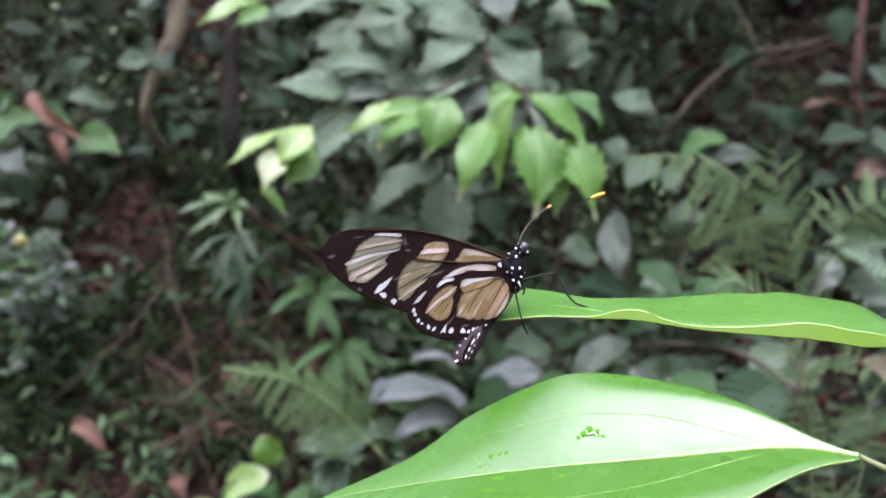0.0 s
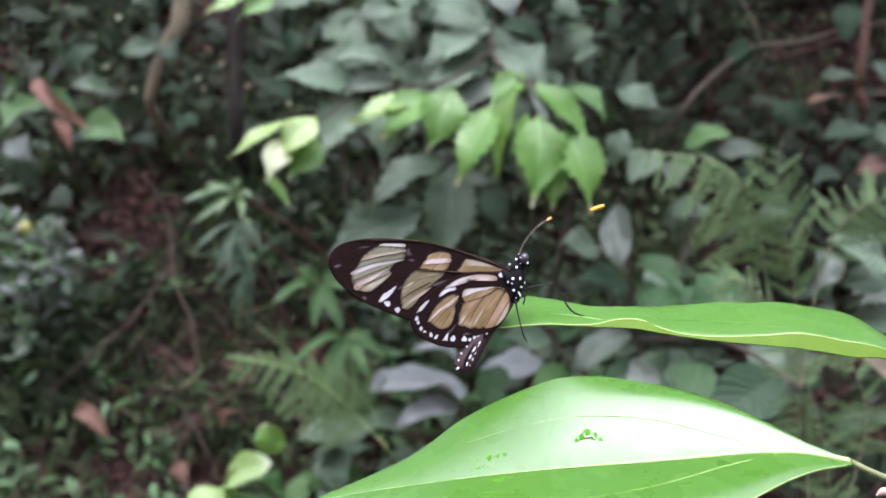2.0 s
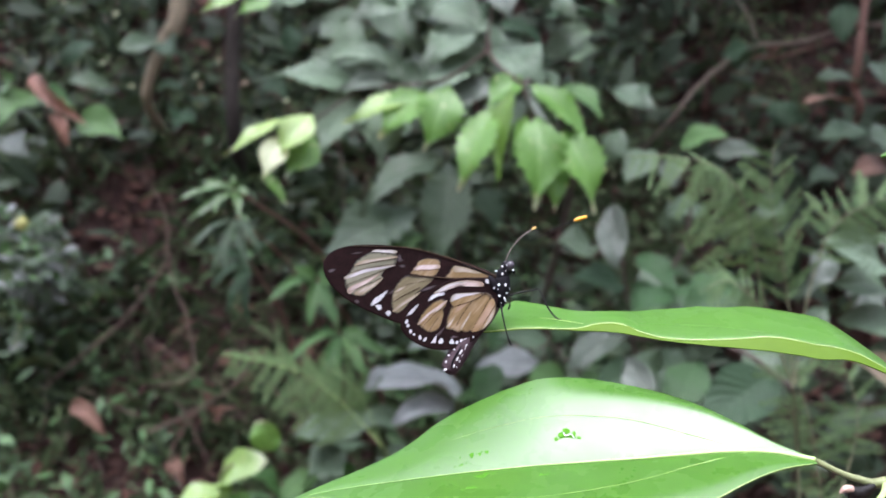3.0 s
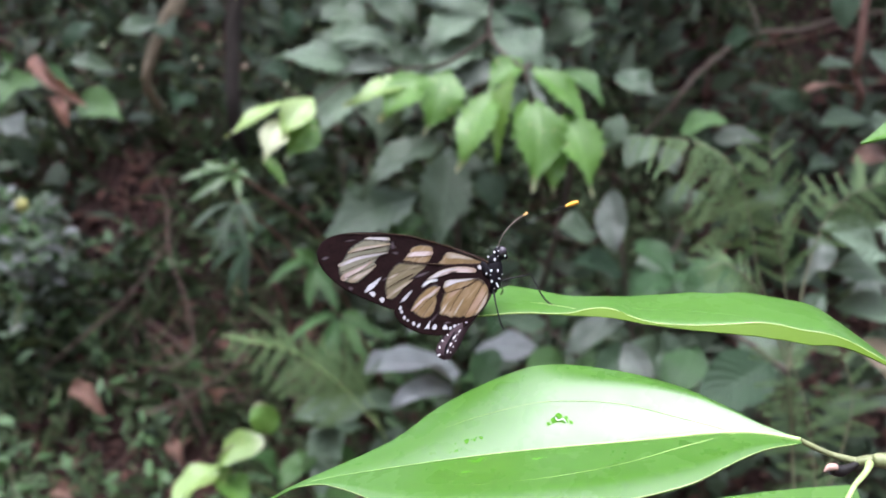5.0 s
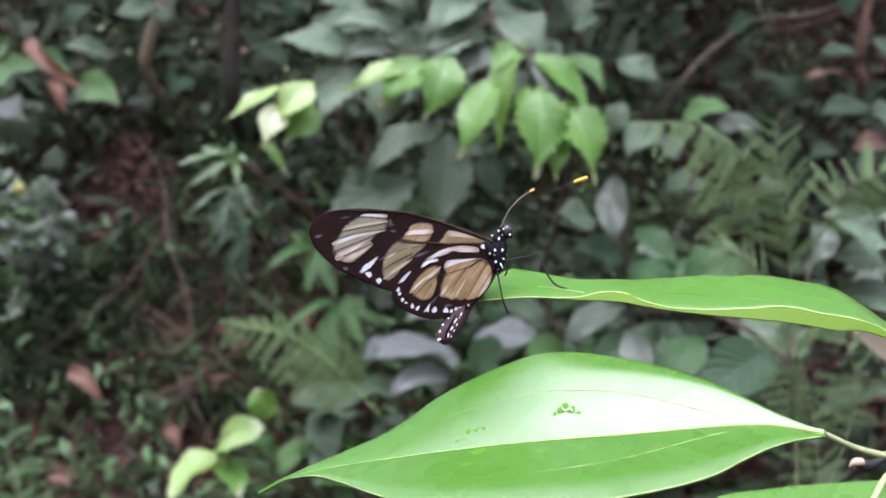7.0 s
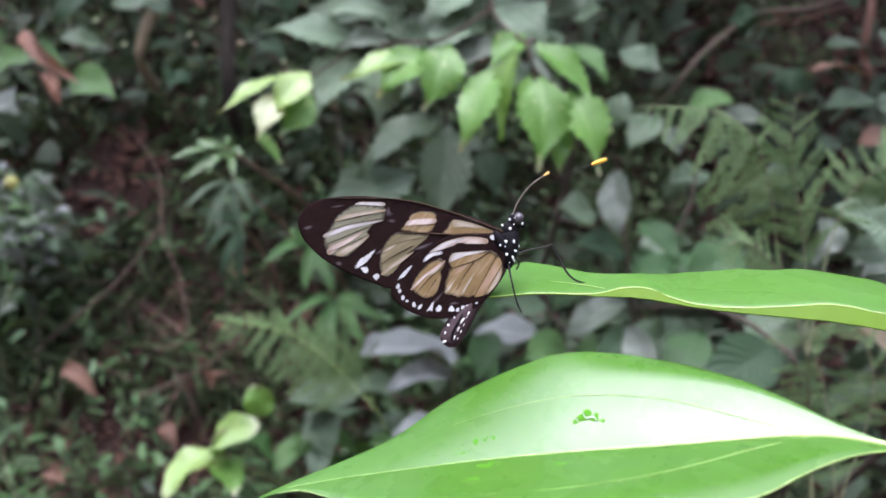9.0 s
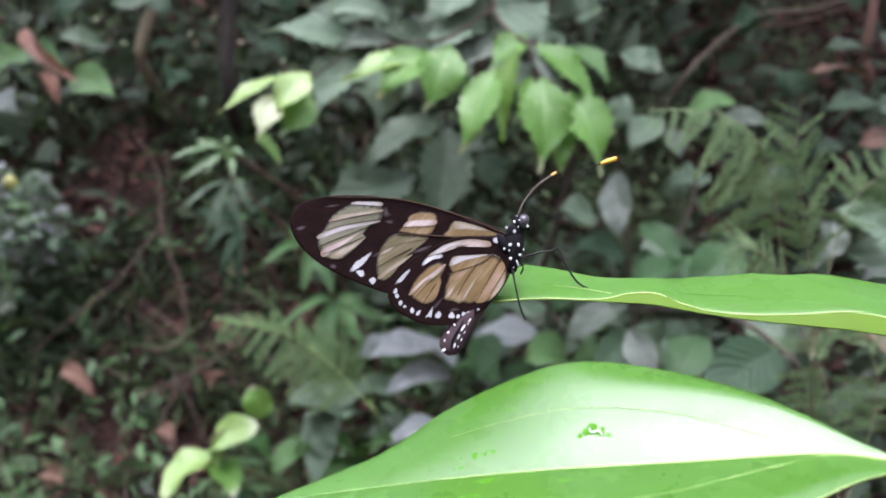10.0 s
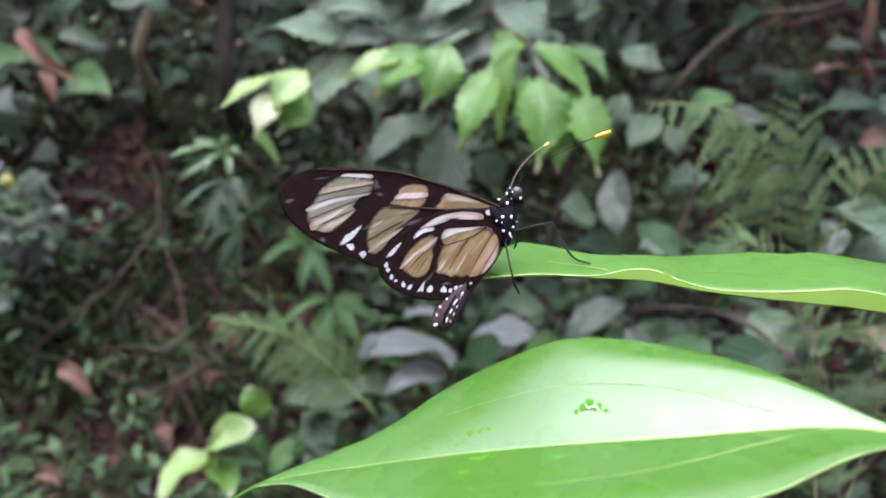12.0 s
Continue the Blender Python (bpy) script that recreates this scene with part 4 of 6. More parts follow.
    b.leaf((-0.2470, 1.2000, 0.9570), (-0.2544, 1.1900, 1.0033), 0.040, M_YOUNG, kind="round", roll=0, face=(0, -0.8, 0.6))
    r = Plant("grey_green_shrub", bank_point(0.3, 0.8), "shrub with dull oval grey-green leaves", "shrub")
    c = (0.2607, 1.1991, 1.1424)
    r.stem([r.root, (0.2906, 1.2999, 0.9822), c, (0.2312, 1.1483, 1.3052)], [0.006, 0.005, 0.003, 0.002])
    r.stem([c, (0.3326, 1.1987, 1.2219), (0.3568, 1.1982, 1.3174)], [0.003, 0.002])
    r.stem([(0.2906, 1.2999, 0.9822), (0.1888, 1.1995, 1.0629), (0.1411, 1.1993, 1.1108)], [0.004, 0.002])
    g = dict(face=(-0.1, -0.85, 0.5))
    for base, tip, wd, mat, roll in (
            ((0.2292, 1.1384, 1.2929), (0.2246, 1.0988, 1.2042), 0.046, M_SILVER, 30),
            ((0.2593, 1.1387, 1.2247), (0.3012, 1.0990, 1.1689), 0.042, M_DEEP, -20),
            ((0.2096, 1.1787, 1.2375), (0.1547, 1.1486, 1.2405), 0.05, M_MATURE, 0),
            ((0.2487, 1.1789, 1.1825), (0.1707, 1.1289, 1.1910), 0.05, M_DARK, 10),
            ((0.2907, 1.1590, 1.1750), (0.2435, 1.1190, 1.1611), 0.04, M_DEEP, 0),
            ((0.3187, 1.1489, 1.1828), (0.3560, 1.0991, 1.1469), 0.055, M_DEEP, 0),
            ((0.2482, 1.1593, 1.1197), (0.1586, 1.0995, 1.0780), 0.05, M_SILVER, 20),
            ((0.3058, 1.1596, 1.0517), (0.2433, 1.1194, 1.0867), 0.055, M_MATURE, 0),
            ((0.2876, 1.1794, 1.0884), (0.3213, 1.1196, 1.0568), 0.05, M_MATURE, 10),
            ((0.3480, 1.1998, 1.0067), (0.3838, 1.1395, 1.0616), 0.05, M_SILVER, -10),
            ((0.1411, 1.1993, 1.1148), (0.0742, 1.1493, 1.1147), 0.05, M_MATURE, 0),
            ((0.1728, 1.1996, 1.0470), (0.1075, 1.1396, 1.0472), 0.06, M_GREEN, 0)):
        r.leaf(base, tip, wd, mat, roll=roll, **g)
    for base, tip, wd, mat, roll in (
            ((0.3370, 1.1979, 1.3796), (0.3880, 1.1479, 1.3850), 0.042, M_GREEN, 0),
            ((0.3848, 1.1980, 1.3691), (0.4375, 1.1580, 1.3595), 0.032, M_SILVER, 10),
            ((0.2932, 1.1980, 1.3734), (0.2525, 1.1582, 1.3215), 0.045, M_MATURE, 0),
            ((0.3171, 1.1980, 1.3574), (0.3234, 1.1783, 1.3155), 0.03, M_SILVER, 0),
            ((0.3799, 1.2483, 1.2974), (0.3169, 1.1984, 1.2777), 0.04, M_MATURE, 0)):
        r.leaf(base, tip, wd, mat, roll=roll, **g)
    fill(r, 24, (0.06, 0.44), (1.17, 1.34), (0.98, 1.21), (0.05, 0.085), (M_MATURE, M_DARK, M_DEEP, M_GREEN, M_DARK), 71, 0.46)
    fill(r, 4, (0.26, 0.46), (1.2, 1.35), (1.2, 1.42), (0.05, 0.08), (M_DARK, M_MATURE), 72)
    e = Plant("roundish_leaved_shrub", bank_point(0.62, 0.62), "shrub with broad grey-green leaves", "shrub")
    c = (0.4967, 0.9492, 1.1284)
    e.stem([e.root, (0.5965, 1.0999, 0.9783), c, (0.4391, 0.8487, 1.2262)], [0.006, 0.005, 0.003, 0.002])
    for base, tip, wd, mat, roll in (
            ((0.4263, 0.8188, 1.2035), (0.3451, 0.7787, 1.2268), 0.044, M_MINT, 0),
            ((0.4390, 0.8489, 1.1839), (0.3655, 0.7989, 1.1876), 0.036, M_MATURE, 0),
            ((0.4767, 0.8990, 1.1680), (0.3995, 0.8490, 1.1744), 0.03, M_SILVER, 20),
            ((0.4933, 0.9192, 1.1306), (0.3984, 0.8591, 1.1524), 0.045, M_MATURE, 0),
            ((0.5156, 0.9493, 1.0968), (0.4287, 0.8994, 1.0845), 0.05, M_MATURE, 0),
            ((0.5220, 0.9491, 1.1536), (0.4527, 0.8991, 1.1412), 0.045, M_SILVER, 0)):
        e.leaf(base, tip, wd, mat, roll=roll, **g)
    for base, tip, wd, mat, roll in (
            ((0.3834, 1.0000, 1.0787), (0.2868, 0.9600, 1.0220), 0.070, M_DARK, 0), ((0.2168, 1.0200, 1.1003), (0.2456, 0.9800, 1.0420), 0.036, M_SILVER, 35), ((0.2250, 1.0400, 1.0927), (0.1744, 1.0000, 1.0438), 0.042, M_DARK, -25),
            ((0.3087, 1.0400, 1.0914), (0.2662, 1.0000, 1.0280), 0.052, M_DEEP, 12), ((0.3591, 1.0600, 1.1906), (0.2878, 1.0200, 1.1435), 0.062, M_DEEP, 0), ((0.2858, 1.0600, 1.1735), (0.2219, 1.0200, 1.1512), 0.040, M_DEEP, 8),
            ((0.3782, 1.0600, 1.1162), (0.4094, 1.0200, 1.0585), 0.055, M_MATURE, 0)):
        e.leaf(base, tip, wd, mat, roll=roll, **g)
    e.stem([e.root, (0.4299, 1.0400, 1.0077), (0.3832, 1.0200, 1.0857), (0.3162, 1.0400, 1.1187), (0.2292, 1.0500, 1.1192)], [0.005, 0.003, 0.002])
    fill(e, 14, (0.40, 0.58), (0.9, 1.1), (1.05, 1.24), (0.05, 0.08), (M_MATURE, M_GREEN, M_MATURE, M_SILVER), 73)
    e.leaf((0.5046, 0.9296, 1.0434), (0.4146, 0.8793, 1.1104), 0.065, M_FADED, "faded yellow-brown leaf", roll=25, **g)


broad_plants()


# ---- upper right: branches and dull leaves ----
def upper_right():
    t = Plant("bare_branch", bank_point(0.44, 1.45), "thin bare brown branch arching over the bank", "branch")
    t.stem([t.root, (0.4798, 1.7500, 1.5200), (0.5181, 1.7300, 1.5701), (0.5912, 1.7100, 1.6312), (0.6393, 1.7000, 1.6530), (0.7202, 1.6900, 1.6558), (0.7950, 1.6800, 1.6767), (0.9132, 1.6700, 1.6899)], [0.005, 0.0042, 0.0036, 0.0032, 0.003, 0.0026], M_DRY_BRANCH, name="branch")
    t.stem([(0.5912, 1.7100, 1.6312), (0.6921, 1.7200, 1.6356), (0.7694, 1.7300, 1.6590), (0.8405, 1.7400, 1.6816)], [0.0026, 0.0022, 0.0018], M_RED_STEM, name="twig")
    t.stem([(0.6393, 1.7000, 1.6530), (0.6311, 1.7200, 1.7140), (0.5937, 1.7400, 1.7910)], [0.0022, 0.0016], M_DRY_BRANCH, name="twig")
    r = Plant("red_stemmed_sapling", bank_point(0.88, 1.42), "sapling with a reddish stem and dull leaves", "sapling")
    r.stem([r.root, (0.8158, 1.6600, 1.4925), (0.7926, 1.6200, 1.5507), (0.7944, 1.6000, 1.6159), (0.8000, 1.6000, 1.6642), (0.8230, 1.6000, 1.7933)], [0.0045, 0.006, 0.0085, 0.008, 0.0065], M_RED_STEM)
    r.stem([(0.7999, 1.6000, 1.6578), (0.7740, 1.5900, 1.6660), (0.7481, 1.5800, 1.6655)], [0.005, 0.003], M_RED_STEM, name="twig")
    g = dict(face=(0, -0.7, 0.7))
    r.leaf((0.8034, 1.6372, 1.5121), (0.6776, 1.5772, 1.5136), 0.045, M_DEAD, "dried pinkish-brown leaf", roll=15, **g)
    r.leaf((0.8090, 1.6370, 1.5557), (0.7008, 1.5770, 1.5586), 0.05, M_MATURE, roll=0, **g)
    r.leaf((0.8251, 1.6374, 1.4685), (0.7005, 1.5776, 1.4432), 0.06, M_MATURE, roll=0, **g)
    r.leaf((0.8469, 1.6374, 1.4794), (0.8472, 1.5778, 1.3956), 0.07, M_MATURE, roll=0, **g)
    r.leaf((0.8576, 1.6378, 1.3977), (0.7580, 1.5779, 1.3801), 0.05, M_DEAD, "dried pinkish-brown leaf", roll=-20, **g)
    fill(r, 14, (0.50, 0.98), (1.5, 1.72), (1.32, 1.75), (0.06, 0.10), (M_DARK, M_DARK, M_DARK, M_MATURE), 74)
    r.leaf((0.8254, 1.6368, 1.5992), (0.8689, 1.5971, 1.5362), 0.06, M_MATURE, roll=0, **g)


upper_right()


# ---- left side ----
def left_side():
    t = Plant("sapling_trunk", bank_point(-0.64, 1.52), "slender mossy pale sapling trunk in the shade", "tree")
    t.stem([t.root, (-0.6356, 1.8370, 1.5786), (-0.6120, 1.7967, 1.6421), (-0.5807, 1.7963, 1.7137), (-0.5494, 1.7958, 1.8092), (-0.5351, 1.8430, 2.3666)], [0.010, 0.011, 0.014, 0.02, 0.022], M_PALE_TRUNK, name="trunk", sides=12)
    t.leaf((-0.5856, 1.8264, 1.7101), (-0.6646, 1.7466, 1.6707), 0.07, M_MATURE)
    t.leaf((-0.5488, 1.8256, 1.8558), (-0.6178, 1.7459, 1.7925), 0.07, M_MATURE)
    # tiny pale leaves added to stand in for bright dapples of light
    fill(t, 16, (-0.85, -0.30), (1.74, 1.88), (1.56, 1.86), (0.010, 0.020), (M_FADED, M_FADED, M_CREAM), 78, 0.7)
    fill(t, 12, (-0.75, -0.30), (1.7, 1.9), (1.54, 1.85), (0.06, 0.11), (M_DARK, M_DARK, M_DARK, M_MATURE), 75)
    k = Plant("dark_sapling_trunk", bank_point(-0.46, 1.42), "thin dark brown sapling trunk in deep shade", "tree")
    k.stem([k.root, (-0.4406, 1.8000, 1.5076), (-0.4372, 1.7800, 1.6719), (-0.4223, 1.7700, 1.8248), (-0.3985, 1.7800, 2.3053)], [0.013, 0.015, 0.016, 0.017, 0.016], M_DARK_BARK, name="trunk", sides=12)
    o = Plant("orange_leaved_seedling", bank_point(-0.80, 1.4), "seedling holding hanging dried orange leaves", "seedling")
    c = (-0.8216, 1.7468, 1.6304)
    o.stem([o.root, (-0.8182, 1.7773, 1.5195), c], [0.005, 0.004, 0.002])
    o.leaf((-0.8032, 1.6769, 1.6087), (-0.6947, 1.6574, 1.5022), 0.032, M_ORANGE, "dried curled orange-brown leaf", roll=30, fold=1.2, wave=0.3, teeth=0.2, droop=0.2)
    o.leaf((-0.7607, 1.6573, 1.5200), (-0.7191, 1.6377, 1.4562), 0.028, M_ORANGE, "dried curled orange-brown leaf", roll=-10, fold=1.0, wave=0.3, teeth=0.2, droop=0.25)
    g = dict(face=(0, -0.97, 0.25), kind="drip", wave=0.12, teeth=0.06)
    o.leaf((-0.8247, 1.7170, 1.5774), (-0.8572, 1.6375, 1.4947), 0.075, M_GREEN, roll=0, **g)
    o.leaf((-0.8133, 1.7170, 1.5831), (-0.7133, 1.6573, 1.5309), 0.05, M_GREEN, roll=0, **g)
    o.leaf((-0.7335, 1.7173, 1.5257), (-0.6069, 1.6376, 1.4668), 0.075, M_GREEN, roll=0, **g)
    o.leaf((-0.8706, 1.7175, 1.4975), (-0.8017, 1.6578, 1.4375), 0.06, M_SILVER, roll=0, **g)
    o.leaf((-0.8772, 1.6970, 1.5844), (-0.8344, 1.6569, 1.6084), 0.05, M_GREEN, roll=0, **g)
    for x, z in ((-0.84, 1.24), (-0.76, 1.2), (-0.84, 1.1), (-0.80, 1.15)):
        p = Plant("small_leaved_shrub", bank_point(x, z), "bushy shrub with small pale bluish-green leaves", "shrub")
        top = bank_point(x, z) + Vector((0.05, -0.32, 0.06))
        for k in range(7):
            end = top + Vector((rng.uniform(-0.09, 0.09), rng.uniform(-0.06, 0.06), rng.uniform(-0.08, 0.06)))
            mid = (p.root + end) / 2 + Vector((0, -0.02, 0.03))
            p.stem([p.root, mid, end], [0.003, 0.002, 0.001], M_TWIG_GREEN)
            for j in range(16):
                b = mid.lerp(end, j / 15)
                v = Vector((rng.gauss(0, 1), rng.gauss(-0.4, 0.6), rng.gauss(0, 0.6))).normalized()
                p.leaf(b, b + v * rng.uniform(0.018, 0.034), rng.uniform(0.010, 0.017), rng.choice((M_MINT, M_MINT, M_SILVER, M_SKY_GLOSS, M_GREEN)))
    y = Plant("yellow_fruit", (-0.6921, 1.3985, 1.2934), "small round pale yellow fruit among shrub leaves", "fruit")
    part("fruit", ellipsoid("fruit", (0, 0, 0), (0.011, 0.011, 0.012), (0, 0, 1), M_YELLOW), M_YELLOW, y.ob)
    for base, tip, wd in (((-0.7005, 1.6002, 0.9655), (-0.6252, 1.5805, 0.9106), 0.034), ((-0.4234, 1.6003, 0.9287), (-0.3834, 1.5801, 0.9603), 0.025), ((-0.5075, 1.5806, 0.8641), (-0.4752, 1.5608, 0.8268), 0.03),
                          ((-0.6811, 1.5010, 0.7970), (-0.6426, 1.4811, 0.7826), 0.03)):
        ob = thing("dead_leaf", base, "curled dead pinkish-brown leaf lying on the litter", "leaf", "dead leaves on the bank")
        part("blade", blade("blade", base, tip, wd, M_DEAD, base, fold=1.1, droop=0.3, wave=0.25, teeth=0.25), M_DEAD, ob)
    for pts, rad, mat in (([(-0.7660, 1.6400, 0.9935), (-0.6812, 1.6197, 1.0604), (-0.6057, 1.6193, 1.1247), (-0.5498, 1.6788, 1.2221)], [0.0033, 0.0028, 0.0017], M_STALK),
                          ([(-0.4656, 1.5997, 1.0403), (-0.4874, 1.6193, 1.1244), (-0.5323, 1.6589, 1.2108), (-0.5692, 1.7382, 1.3385), (-0.6484, 1.7977, 1.4390)], [0.0022, 0.0017, 0.0017, 0.0011], M_STALK),
                          ([(-0.5493, 1.5804, 0.9167), (-0.4728, 1.5702, 0.9495), (-0.3997, 1.5700, 0.9910), (-0.3647, 1.5997, 1.0401)], [0.0033, 0.0022, 0.0017], M_STALK),
                          ([(-0.5348, 1.6000, 0.9980), (-0.4681, 1.5898, 1.0202), (-0.5520, 1.6195, 1.0816)], [0.0022, 0.0017], M_STALK),
                          ([(-0.7605, 1.6400, 0.9935), (-0.7617, 1.6497, 1.0580), (-0.7397, 1.6793, 1.1222)], [0.0022, 0.0017], M_STALK),
                          ([(-0.4728, 1.5702, 0.9391), (-0.5010, 1.5606, 0.8683), (-0.4421, 1.5009, 0.8013)], [0.0022, 0.0017], M_STALK)):
        ob = thing("fallen_twig", pts[0], "thin dry brown twig lying across the litter", "twig", "twigs on the bank")
        part("twig", tube_mesh("twig", [Vector(q) - Vector(pts[0]) for q in pts], rad, mat, 6), mat, ob)


left_side()


# ---- the leafy branch in front, which sways ----
BRANCH_BASE = Vector((0.180, 0.180, -0.120))
UPPER_BASE = Vector((0.095, 0.130, 1.175))


def folded_leaf(name, rib, far_dir, near_dir, far_w, near_w, origin, material, count=48, curl=0.0, cup=0.0, crease=False, wave=0.0, lie=0.0):
    """A big leaf folded along its rib; widths are functions of s. Returns mesh and a function that gives places on it."""
    path = spline([Vector(q) - origin for q in rib], 300)
    run = np.concatenate([[0], np.cumsum(np.linalg.norm(np.diff(path, axis=0), axis=1))])
    path = np.stack([np.interp(np.linspace(0, run[-1], count + 1), run, path[:, k]) for k in range(3)], 1)
    far_d, nd = np.array(far_dir, float), np.array(near_dir, float)
    far_d, nd = far_d / np.linalg.norm(far_d), nd / np.linalg.norm(nd)
    low_d = np.array((0.15, 0.92, 0.42)) / 1.023  # towards its tip the blade lies flatter
    cr_f, cr_n = np.array((0, 0.35, -0.9)), np.array((0, -0.5, -0.6))

    def pillow(v):
        """The blade swells between the midrib, the long side vein and the margin."""
        return v * (0.5 - v) * 4 + 1.3 * v if v < 0.5 else (v - 0.5) * (1 - v) * 4 + 1.3 * (1 - v)

    def spot(s, v):
        u = s * count
        i = min(int(u), count - 1)
        q = path[i] + (path[i + 1] - path[i]) * (u - i)
        if v >= 0:
            w = far_w(s)
            k = lie * min(1.0, max(0.0, (0.56 - s) / 0.34))
            k = k * k * (3 - 2 * k)
            fd = far_d * (1 - k) + low_d * k
            w *= (far_d[2] + 0.27 * far_d[1]) / (fd[2] + 0.27 * fd[1])
            rise = np.array((0, -0.70, 0.71)) * (w * cup * pillow(v) + wave * v * (1.2 - v) * math.sin(17 * s + 0.6) + 0.4 * wave * v * math.sin(31 * s))
            return q + fd * (w * v) + rise + cr_f * (w * curl * min(1, max(0, (s - 0.50) / 0.42)) * max(0, v - 0.70) ** 1.5)
        w = near_w(s)
        return q - nd * (w * v) + np.array((0, -0.3, 0.95)) * (w * 0.35 * cup * pillow(-v)) + cr_n * (w * curl * max(0, -v - 0.80) ** 1.4)

    nv = 14
    verts = [spot(i / count, k / nv) for i in range(count + 1) for k in range(-nv, nv + 1)]
    uvs = [(0.5 + 0.5 * k / nv, i / count) for i in range(count + 1) for k in range(-nv, nv + 1)]
    w = 2 * nv + 1
    faces = [(i * w + k, i * w + k + 1, (i + 1) * w + k + 1, (i + 1) * w + k) for i in range(count) for k in range(w - 1)]
    mesh = mesh_of(name, verts, faces, material, uvs=uvs)
    if crease:
        for e in mesh.edges:
            a, b = sorted(e.vertices)
            e.use_edge_sharp = a % w == nv and b == a + w
    return mesh, spot


def thicken(ob, depth):
    m = ob.modifiers.new("thickness", "SOLIDIFY")
    m.thickness, m.offset = depth, 1
    ob.modifiers.new("rim", "EDGE_SPLIT").split_angle = radians(50)
    return ob


def front_branch():
    branch = thing("leafy_branch", BRANCH_BASE, "swaying shrub branch with large glossy bright green leaves", "branch")
    o = BRANCH_BASE

    def bulge(s):
        return max(0.0, math.sin(math.pi * min(1.0, s) ** 1.05)) ** 1.25

    def body(s):
        return max(0.0, (s - 0.075) / 0.925)

    far_shape = spline([(0, 0.004), (0.09, 0.125), (0.137, 0.21), (0.183, 0.305), (0.228, 0.46), (0.275, 0.67), (0.355, 0.87), (0.447, 1.02), (0.515, 1.06), (0.596, 1.025), (0.7, 0.895), (0.79, 0.68), (0.86, 0.41), (0.93, 0.135), (1, 0.01)], 90)
    near_shape = spline([(0, 0.004), (0.068, 0.045), (0.125, 0.137), (0.2, 0.27), (0.3, 0.40), (0.42, 0.46), (0.527, 0.458), (0.642, 0.422), (0.757, 0.353), (0.814, 0.28), (0.884, 0.178), (0.944, 0.093), (1, 0.015)], 90)
    rib = [(-0.0331, 0.1621, 1.1552), (-0.0249, 0.1591, 1.1594), (-0.0057, 0.1550, 1.1634), (0.0127, 0.1510, 1.1665), (0.0321, 0.1475, 1.1688), (0.0505, 0.1435, 1.1711), (0.0600, 0.1405, 1.1703)]
    mesh, on = folded_leaf("lower_leaf", rib, (0.25, 0.70, 0.74), (0, -0.95, -0.30), lambda s: 0.0003 + 0.0183 * np.interp(body(s), far_shape[:, 0], far_shape[:, 1]), lambda s: 0.0003 + 0.0340 * np.interp(body(s), near_shape[:, 0], near_shape[:, 1]), o, M_FRONT, curl=1.5, cup=0.045, crease=True, lie=1.0)
    low = thicken(part("lower_leaf", mesh, M_FRONT, branch, "large glossy bright green leaf with a pointed tip"), 0.0003)
    up = np.array((0, -0.0001, 0.00016))

    def vein(parent, where, ss, vs, radii, name="vein", lift_off=0.5):
        mat = M_RIB if name == "midrib" else M_PALE_RIB
        pts = [where(s, v) + up * lift_off for s, v in zip(ss, vs)]
        part(name, tube_mesh(name, pts, radii, mat, 6), mat, parent)

    vein(low, on, np.linspace(0.1, 1, 14), [0] * 14, [0.00002, 0.00005, 0.00011, 0.00030, 0.00050], "midrib", 0.3)
    vein(low, on, (0.89, 0.8, 0.68, 0.55, 0.45, 0.36), (0.02, 0.27, 0.45, 0.50, 0.50, 0.50), [0.00008, 0.00004, 0.000015], "vein", 0.2)
    vein(low, on, (0.90, 0.8, 0.68, 0.55, 0.42), (-0.02, -0.30, -0.50, -0.60, -0.62), [0.00005, 0.00003, 0.000012], "vein", 0.22)
    edge = np.linspace(0.08, 0.99, 20)
    vein(low, on, edge, [-0.995] * 20, [0.00004, 0.00006, 0.00008, 0.00005], "pale_margin", 0.2)
    r = random.Random(21)
    for s, v, size, squeeze in ((0.575, 0.28, 0.0021, 0.7), (0.42, 0.2, 0.0013, 0.8), (0.395, 0.1, 0.0008, 0.8), (0.45, 0.62, 0.0005, 0.6), (0.55, -0.2, 0.0009, 0.5), (0.43, -0.12, 0.0016, 0.5), (0.41, -0.35, 0.0008, 0.7)):
        q = on(s, v)
        bm = bmesh.new()
        for k in range(11):
            c = q + np.array((r.gauss(0, 0.8), r.gauss(0, 0.35), r.gauss(0, 0.35))) * size
            bmesh.ops.create_uvsphere(bm, u_segments=8, v_segments=6, radius=size * r.uniform(0.15, 0.42),
                                      matrix=Matrix.Translation(on(s + (c[0] - q[0]) * 10, v + (c[2] - q[2]) * 35)) @ Euler((radians(43), 0, 0)).to_matrix().to_4x4() @ Matrix.Diagonal((r.uniform(0.8, 1.4), squeeze, 0.06, 1)))
        part("wet_spot", bm, M_DROP, low, "small wet blotch")
    q = [on(0.57, 0.31), on(0.575, 0.27), on(0.585, 0.28), on(0.592, 0.24)]
    part("white_mark", tube_mesh("white_mark", [p + up for p in q], [0.00005, 0.00011, 0.00007], M_WHITE_SPOT, 6), M_WHITE_SPOT, low, "tiny white squiggle")
